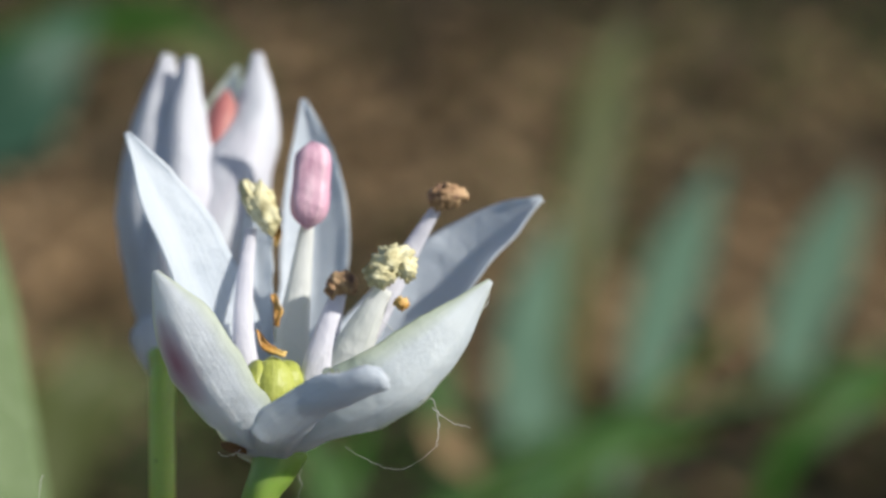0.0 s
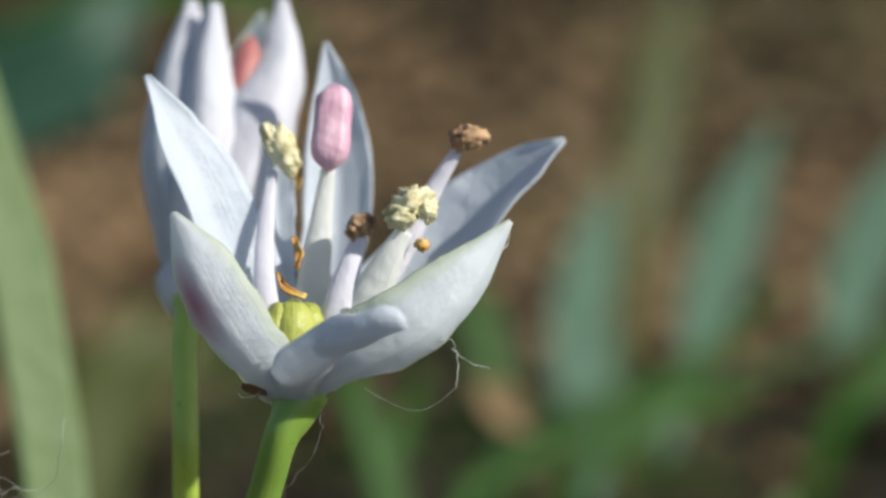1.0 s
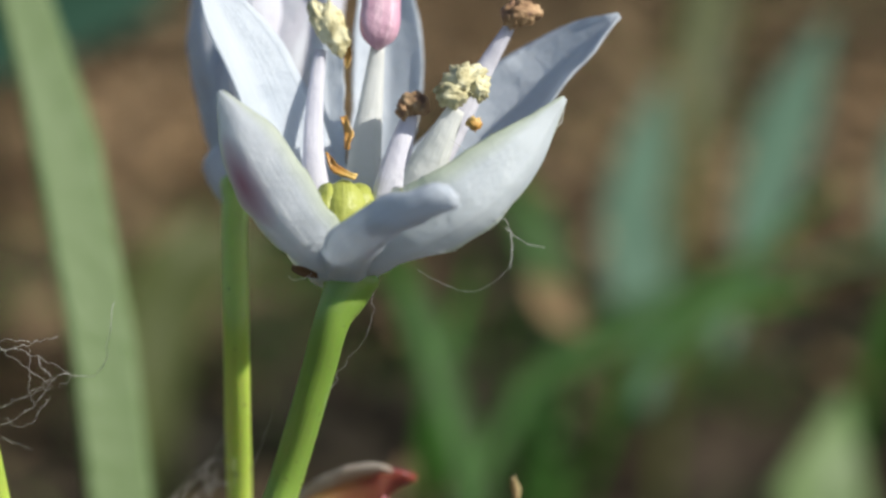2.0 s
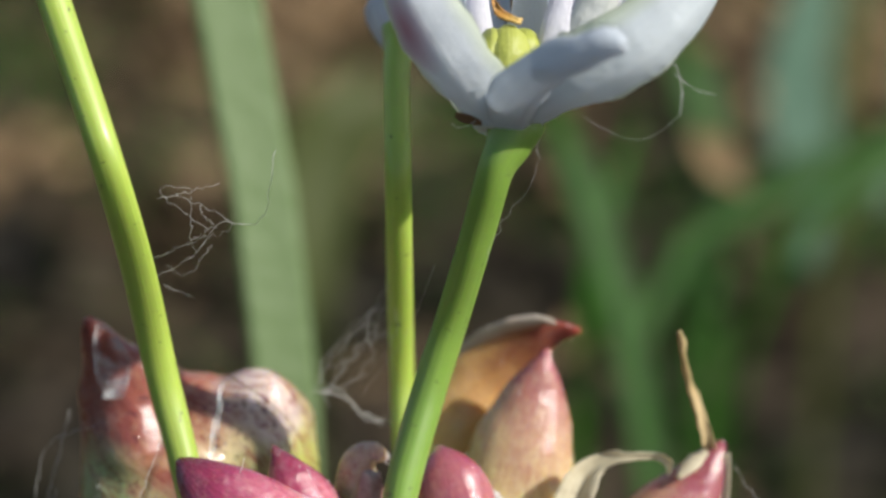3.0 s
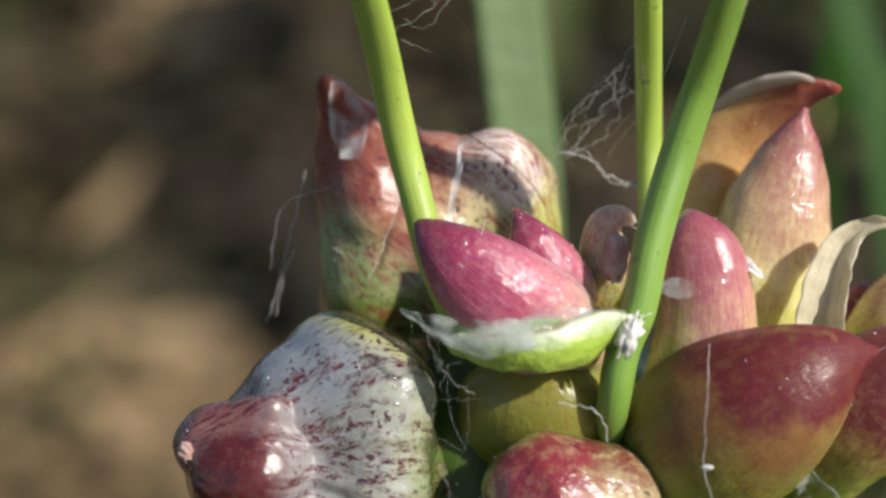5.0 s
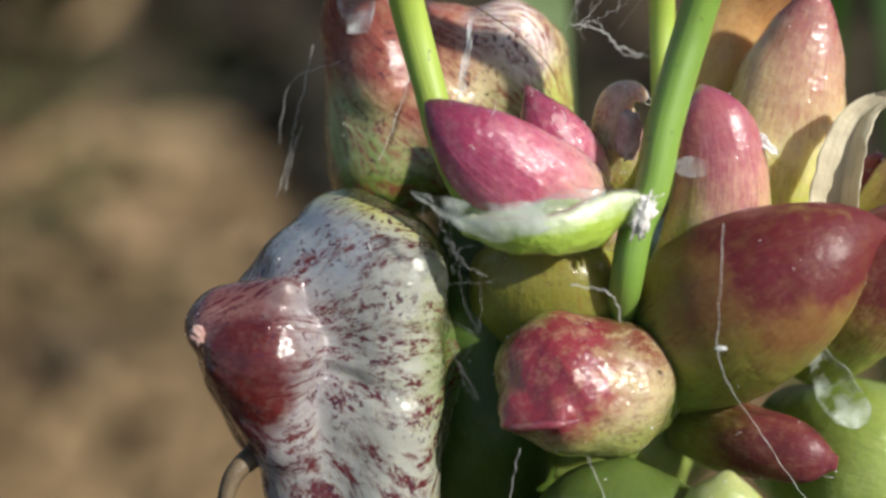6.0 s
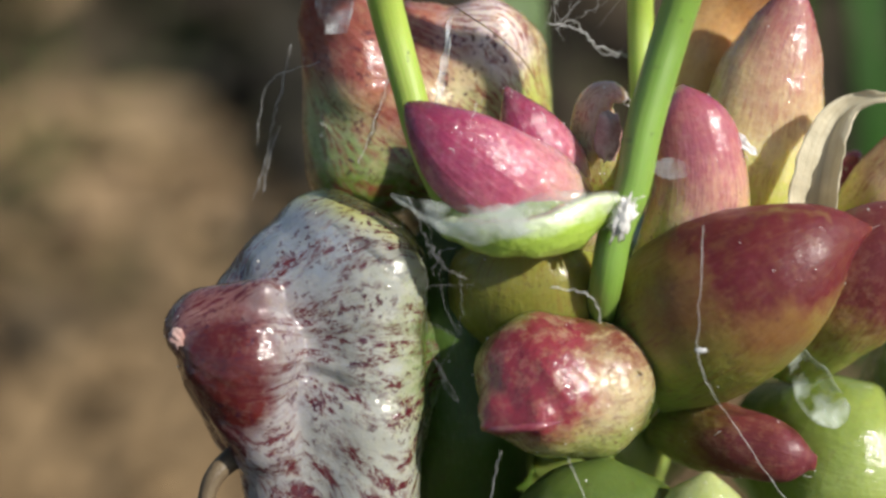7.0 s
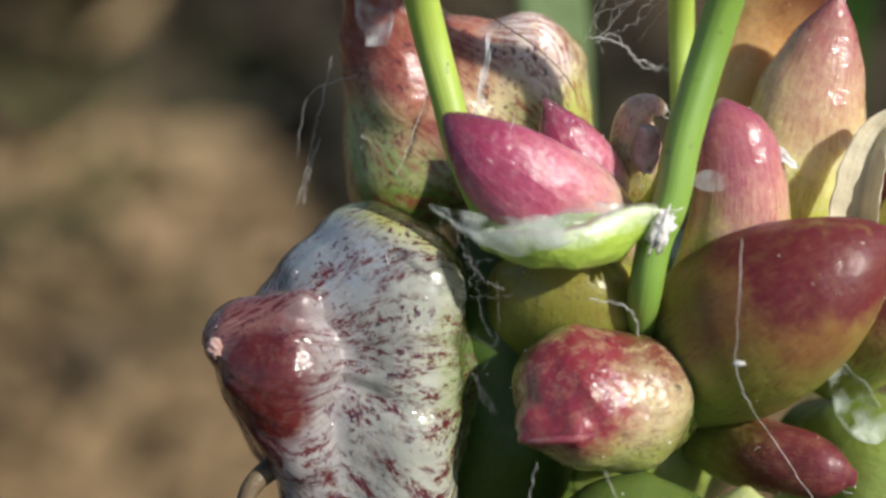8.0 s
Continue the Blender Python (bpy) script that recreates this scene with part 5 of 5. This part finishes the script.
    web("cobweb", "thin web strands hanging beneath the flower", "cobweb", [
        thread([(4.11, -2.20, 5.49), (4.37, -2.20, 5.55), (4.50, -2.20, 5.04), (4.46, -2.20, 4.59)], 0.022, 13, 0.05, 16),
        thread([(4.37, -2.20, 5.38), (4.73, -2.20, 5.10), (5.14, -2.20, 4.97)], 0.018, 14, 0.05, 16),
        thread([(2.68, -1.50, 4.66), (3.19, -1.60, 4.35), (3.74, -1.80, 4.18), (4.18, -2.00, 4.35), (4.50, -2.20, 4.65)], 0.011, 15, 0.04, 24),
        thread([(5.59, -1.90, 7.93), (5.56, -1.90, 7.57), (5.40, -2.00, 7.38)], 0.025, 16, 0.05, 10),
        thread([(3.37, -1.50, 7.27), (3.67, -1.40, 7.06), (3.93, -1.30, 6.70)], 0.012, 17, 0.02, 10),
        thread([(1.85, -1.00, 4.30), (1.68, -1.10, 3.40), (1.08, -1.20, 2.62), (0.81, -1.40, 1.84)], 0.01, 18, 0.12, 26),
        thread([(0.14, -1.20, 4.57), (0.32, -1.20, 4.48), (0.60, -1.10, 4.64)], 0.02, 19, 0.06, 10)])
    web("cobweb", "loose web strands trailing beside the head", "cobweb", [
        thread([(-7.45, 0.00, -0.96), (-7.84, 0.20, -2.47), (-8.07, 0.20, -3.45), (-8.24, 0.20, -3.94)], 0.018, 20, 0.07, 30),
        thread([(-7.73, 0.20, -2.52), (-7.95, 0.20, -3.23), (-8.07, 0.20, -3.83)], 0.018, 21, 0.05, 20),
        thread([(-6.80, -0.60, -1.25), (-7.85, -0.20, -1.69), (-8.15, 0.10, -2.90)], 0.012, 22, 0.05, 24),
        thread([(-5.31, -1.90, -1.48), (-5.49, -2.20, -2.17), (-5.77, -2.50, -2.96)], 0.012, 23, 0.05, 20),
        thread([(-4.83, -2.90, -3.51), (-4.24, -3.20, -4.56), (-3.77, -3.00, -4.92)], 0.009, 24, 0.12, 20),
        thread([(-4.39, -2.80, -4.92), (-4.27, -3.00, -4.48), (-3.93, -3.30, -4.34)], 0.008, 25, 0.10, 16),
        thread([(5.63, 0.20, -1.80), (5.79, 0.20, -2.13), (6.31, 0.00, -2.78), (6.95, 0.00, -3.22)], 0.010, 26, 0.10, 20)])
    knots = [np.array(p) for p in ((-4.81, -3.00, -3.50), (-4.24, -3.20, -4.56), (-3.74, -3.20, -4.89), (-4.44, -3.00, -4.89), (-3.98, -3.20, -5.75), (-4.57, -3.00, -5.39), (-3.71, -3.40, -7.01), (-4.24, -3.20, -6.56))]
    web("cobweb", "very fine web fibres in the gap between bulbils", "cobweb", [
        thread([knots[k % 8] + rng.normal(0, 0.1, 3), (knots[k % 8] + knots[(k * 3 + 1) % 8]) / 2 + rng.normal(0, 0.2, 3), knots[(k * 3 + 1) % 8] + rng.normal(0, 0.1, 3)], 0.0035, 120 + k, 0.08, 20) for k in range(8)])
    web("fluff", "tuft of white cottony fluff stuck to the stalk", "fluff", [
        blob((-1.08, -2.50, -3.88), (0.16, 0.12, 0.34), 0.9, 3.5, 3, ((1, 0, -0.35), (0, 1, 0), (0.35, 0, 1))),
        thread([(-1.35, -2.40, -3.94), (-1.19, -2.60, -3.77), (-0.96, -2.60, -3.54), (-0.68, -2.50, -3.47)], 0.024, 27, 0.09, 16),
        thread([(-1.22, -2.50, -3.47), (-1.11, -2.60, -3.77), (-0.99, -2.50, -4.14)], 0.024, 28, 0.09, 16),
        thread([(-1.44, -2.30, -4.10), (-1.13, -2.60, -3.95), (-0.86, -2.40, -3.81)], 0.02, 29, 0.09, 16)], flake_skin)
    w = thing("scale_flake", base, "small oval white scale on a pink bulbil", "flake")
    part("flake", blob((-0.25, -1.90, -3.04), (0.33, 0.07, 0.19), 0.08, 1.6, 2, ((1, 0, -0.12), (0, 1, 0), (0.12, 0, 1))), membrane, w)
    w = thing("scale_flake", base, "torn cream flake caught between two bulbils", "flake")
    part("flake", sheet([(0.73, -0.60, -2.35), (0.88, -0.80, -2.56), (1.07, -0.90, -2.69), (1.30, -0.90, -2.87)], [0.05, 0.15, 0.11, 0.03], (0.2, -1, 0.2), 0.4, 0.03, 14, 8, ruffle=0.15, seed=6), flake_skin, w)
    w = thing("dew_drop", base, "tiny clear dew drop at the base of the stamens", "dew drop")
    part("drop", joined([blob((2.25, -3.14, 5.93), (0.12, 0.1, 0.09), 0.1, 2, 1), blob((2.40, -3.14, 5.94), (0.07, 0.07, 0.07), 0.1, 2, 2)]), dew_skin, w)


def build_dust():
    """Tiny pale specks and short fibres lying on the bulbils."""
    rng, bits = np.random.default_rng(11), []
    for skin in SKINS:
        v = np.array(skin)
        mid = v.mean(0)
        front = v[(v[:, 1] < mid[1] - 0.15)]
        for k in rng.integers(0, len(front), min(9, len(front))):
            p, size = front[k], rng.uniform(0.008, 0.022)
            if rng.uniform() < 0.7:
                bits.append(blob(p, (size, size, size * rng.uniform(0.8, 1.8)), 0.4, 2.0, k, n=5, m=6))
            else:
                way = rng.normal(0, 1, 3)
                way = way / np.linalg.norm(way) * rng.uniform(0.10, 0.32)
                way[1] = -abs(way[1]) * 0.3
                bits.append(tube([p, p + way * 0.5 + rng.normal(0, 0.03, 3), p + way], 0.006, 6, 4))
    base = PLATE @ Vector((0, 0, 0))
    v, f, u = joined(bits)
    ob = new("dust", mesh_of("dust", placed(v, base), f, u, flake_skin))
    ob.location = base
    tagged(ob, "tiny pale specks and fibres on the bulbils", "dust", kind="stuff")


dew_skin, _n, _l, _p = material("dew")
_p.inputs["Transmission Weight"].default_value, _p.inputs["Roughness"].default_value, _p.inputs["IOR"].default_value = 1.0, 0.0, 1.33
build_webs()
build_dust()


# ---- leaves and grass behind ----
def leaf(name, label, category, spine, halves, face, mat, cup=0.25, thick=0.0003, group="", n=24):
    """A leaf of its own, in metres of the world, from its foot on the ground."""
    foot = (spine[0][0], spine[0][1], max(0.0, min(p[2] for p in spine)))
    w = thing(name, foot, label, category, group)
    part("blade", sheet(spine, halves, face, cup, thick, n, 8), mat, w, plant_space=False)
    part("midrib", tube([(x, y + 0.0002, z) for x, y, z in spine], [h * 0.12 for h in halves], n, 6), mat, w, plant_space=False)
    return w


def build_greens():
    # the wide soft blade just behind the head
    spine = [(-0.0102, 0.0223, 0.3139), (-0.0075, 0.0191, 0.3072), (-0.0064, 0.0172, 0.3033), (-0.0068, 0.0179, 0.3049), (-0.0055, 0.0156, 0.3001), (-0.0049, 0.0136, 0.2960), (-0.0046, 0.0128, 0.2943), (-0.0043, 0.0104, 0.2895), (-0.0041, 0.0073, 0.2808)]
    low = spine[-1]
    spine = spine + [(low[0] + 0.001, low[1] + 0.012, 0.15), (low[0] + 0.002, low[1] + 0.02, -0.005)]
    leaf("leaf_blade", "broad pale green strap leaf standing behind the head", "leaf", spine[::-1], [0.0012, 0.0012, 0.0009, 0.00088, 0.00088, 0.00088, 0.00092, 0.00095, 0.0009, 0.0007, 0.0003], (0.45, -1, 0.3), blade_skin, 0.06, 0.00025, n=60)

    # a weed with blue-green leaflets along an arching stem
    run = [(0.0177, 0.1143, 0.2607), (0.0240, 0.1206, 0.2622), (0.0357, 0.1266, 0.2629), (0.0495, 0.1326, 0.2639), (0.0626, 0.1389, 0.2655), (0.0784, 0.1454, 0.2674)]
    foot = (run[0][0] - 0.01, run[0][1] + 0.03, -0.004)
    weed = thing("weed", (foot[0], foot[1], 0.0), "leafy weed with blue-green leaflets along a bright green stem", "weed")
    part("stem", tube([foot, (run[0][0] - 0.004, run[0][1] + 0.015, 0.12)] + run, [0.0008, 0.0008, 0.0008, 0.0008, 0.0008, 0.0008, 0.0008, 0.0005], 60, 10), stem_skin, weed, plant_space=False)
    for pts, hs in (
        ([(0.0245, 0.1206, 0.2622), (0.0246, 0.1229, 0.2668), (0.0261, 0.1260, 0.2732), (0.0281, 0.1292, 0.2797)], [0.00090, 0.00280, 0.00298, 0.00027]),
        ([(0.0354, 0.1266, 0.2629), (0.0363, 0.1288, 0.2675), (0.0393, 0.1325, 0.2751), (0.0436, 0.1365, 0.2833)], [0.00074, 0.00289, 0.00354, 0.00028]),
        ([(0.0492, 0.1326, 0.2639), (0.0499, 0.1346, 0.2680), (0.0530, 0.1378, 0.2745), (0.0576, 0.1412, 0.2816)], [0.00077, 0.00249, 0.00297, 0.00029]),
        ([(0.0520, 0.1370, 0.2615), (0.0531, 0.1397, 0.2671), (0.0560, 0.1425, 0.2728), (0.0601, 0.1458, 0.2795)], [0.00079, 0.00256, 0.00305, 0.00030]),
    ):
        part("leaflet", sheet(pts, [1.05 * h for h in hs], (0.7, -0.8, 0.3), 0.12, 0.0003, 24, 8), teal_skin, weed, plant_space=False)

    for pts, hs in (
        ([(0.0264, 0.120, 0.2536), (0.0272, 0.123, 0.2614), (0.0279, 0.126, 0.2703)], [0.0007, 0.0020, 0.0004]),
        ([(0.0340, 0.128, 0.2560), (0.0352, 0.131, 0.2600), (0.0372, 0.133, 0.2640)], [0.0005, 0.0017, 0.0003]),
    ):
        part("leaflet", sheet(pts, hs, (0.7, -0.8, 0.3), 0.12, 0.0003, 24, 8), teal_skin, weed, plant_space=False)

    # bright forked grass
    def blade(pts, hs, label, mat=grass_skin, face=(0.6, -0.9, 0.4), name="grass_blade"):
        f = (pts[0][0], pts[0][1] + 0.02, -0.004)
        w = thing(name, (f[0], f[1], 0.0), label, "grass", "grass blades behind the plant")
        part("blade", sheet([f] + pts, [hs[0] * 0.4] + hs, face, 0.3, 0.0003, 36, 8), mat, w, plant_space=False)
        part("midrib", tube([(x, y + 0.0004, z) for x, y, z in [f] + pts], [h * 0.1 for h in [hs[0]] + hs], 36, 6), mat, w, plant_space=False)

    blade([(0.0104, 0.0552, 0.2536), (0.0093, 0.0609, 0.2652), (0.0076, 0.0654, 0.2744), (0.0063, 0.0672, 0.2782), (0.0045, 0.0692, 0.2823), (0.0023, 0.0735, 0.2865)], [0.00079, 0.00085, 0.00115, 0.00097, 0.00091, 0.00015], "bright green grass blade leaning behind the flower")
    blade([(0.0104, 0.0586, 0.2513), (0.0086, 0.0674, 0.2695), (0.0083, 0.0691, 0.2728), (0.0113, 0.0722, 0.2746), (0.0177, 0.0753, 0.2764), (0.0249, 0.0789, 0.2794), (0.0325, 0.0853, 0.2832)], [0.00063, 0.00069, 0.00094, 0.00075, 0.00069, 0.00056, 0.00016], "bright green grass blade bending aside from its node")
    blade([(0.0324, 0.0762, 0.2509), (0.0316, 0.0811, 0.2610), (0.0310, 0.0825, 0.2639), (0.0320, 0.0840, 0.2668), (0.0336, 0.0850, 0.2689)], [0.00143, 0.00357, 0.00446, 0.00339, 0.00036], "broad soft green leaf low by the soil", blade_skin, name="broad_leaf")
    blade([(0.0214, 0.1444, 0.2310), (0.0223, 0.1540, 0.2507), (0.0205, 0.1576, 0.2582), (0.0172, 0.1608, 0.2647)], [0.00164, 0.00219, 0.00262, 0.00033], "yellowish green grass blade")
    blade([(-0.1993, 0.1716, 0.2641), (-0.0454, 0.1759, 0.2728), (-0.0212, 0.1793, 0.2798), (-0.0139, 0.1837, 0.2889)], [0.00287, 0.00631, 0.00631, 0.00057], "dark blue-green broad leaf", dark_teal_skin, name="broad_leaf")
    blade([(-0.2191, 0.1937, 0.2637), (-0.0316, 0.2011, 0.2789), (-0.0127, 0.2049, 0.2867), (-0.0009, 0.2031, 0.2830), (0.0051, 0.2006, 0.2780)], [0.00188, 0.00226, 0.00264, 0.00251, 0.00031], "green grass blade arching over")
    blade([(0.0592, 0.2951, 0.2206), (0.0628, 0.3080, 0.2472), (0.0655, 0.3143, 0.2600), (0.0714, 0.3198, 0.2712)], [0.00278, 0.00518, 0.00555, 0.00056], "dull green leaf among dead leaves", moss_leaf, name="broad_leaf")
    blade([(-0.0170, 0.1490, 0.2405), (-0.0148, 0.1547, 0.2522), (-0.0106, 0.1566, 0.2562), (-0.0063, 0.1576, 0.2582)], [0.00273, 0.00383, 0.00328, 0.00033], "dull green low leaf", moss_leaf, name="broad_leaf")
    blade([(-0.0169, 0.1382, 0.2413), (-0.0161, 0.1447, 0.2544), (-0.0141, 0.1472, 0.2597), (-0.0105, 0.1489, 0.2630)], [0.00260, 0.00364, 0.00312, 0.00031], "dull green low leaf", moss_leaf, name="broad_leaf")
    blade([(0.0064, 0.070, 0.2748), (0.0077, 0.073, 0.2785), (0.0092, 0.076, 0.2808)], [0.0008, 0.0009, 0.0002], "green grass blade behind the flower stalk")
    blade([(0.0181, 0.080, 0.2707), (0.0226, 0.083, 0.2741), (0.0274, 0.086, 0.2756), (0.0323, 0.089, 0.2746)], [0.0005, 0.0011, 0.0010, 0.0002], "green grass blade arching low behind the flower")
    blade([(0.0420, 0.108, 0.2640), (0.0458, 0.110, 0.2692), (0.0502, 0.113, 0.2701), (0.0557, 0.116, 0.2705)], [0.0012, 0.0018, 0.0020, 0.0004], "broad bright green leaf lying along the weed", name="broad_leaf")
    pale = thing("dead_leaf", (0.0152, 0.0826, 0.2754), "pale pinkish dead leaf scrap caught on the grass", "dead leaf")
    part("scrap", sheet([(0.0124, 0.0778, 0.2793), (0.0139, 0.0771, 0.2779), (0.0155, 0.0764, 0.2764)], [0.00026, 0.00118, 0.00026], (0.3, -1, 0.3), 0.3, 0.0002, 12, 6), pale_litter_skin, pale, plant_space=False)


build_greens()
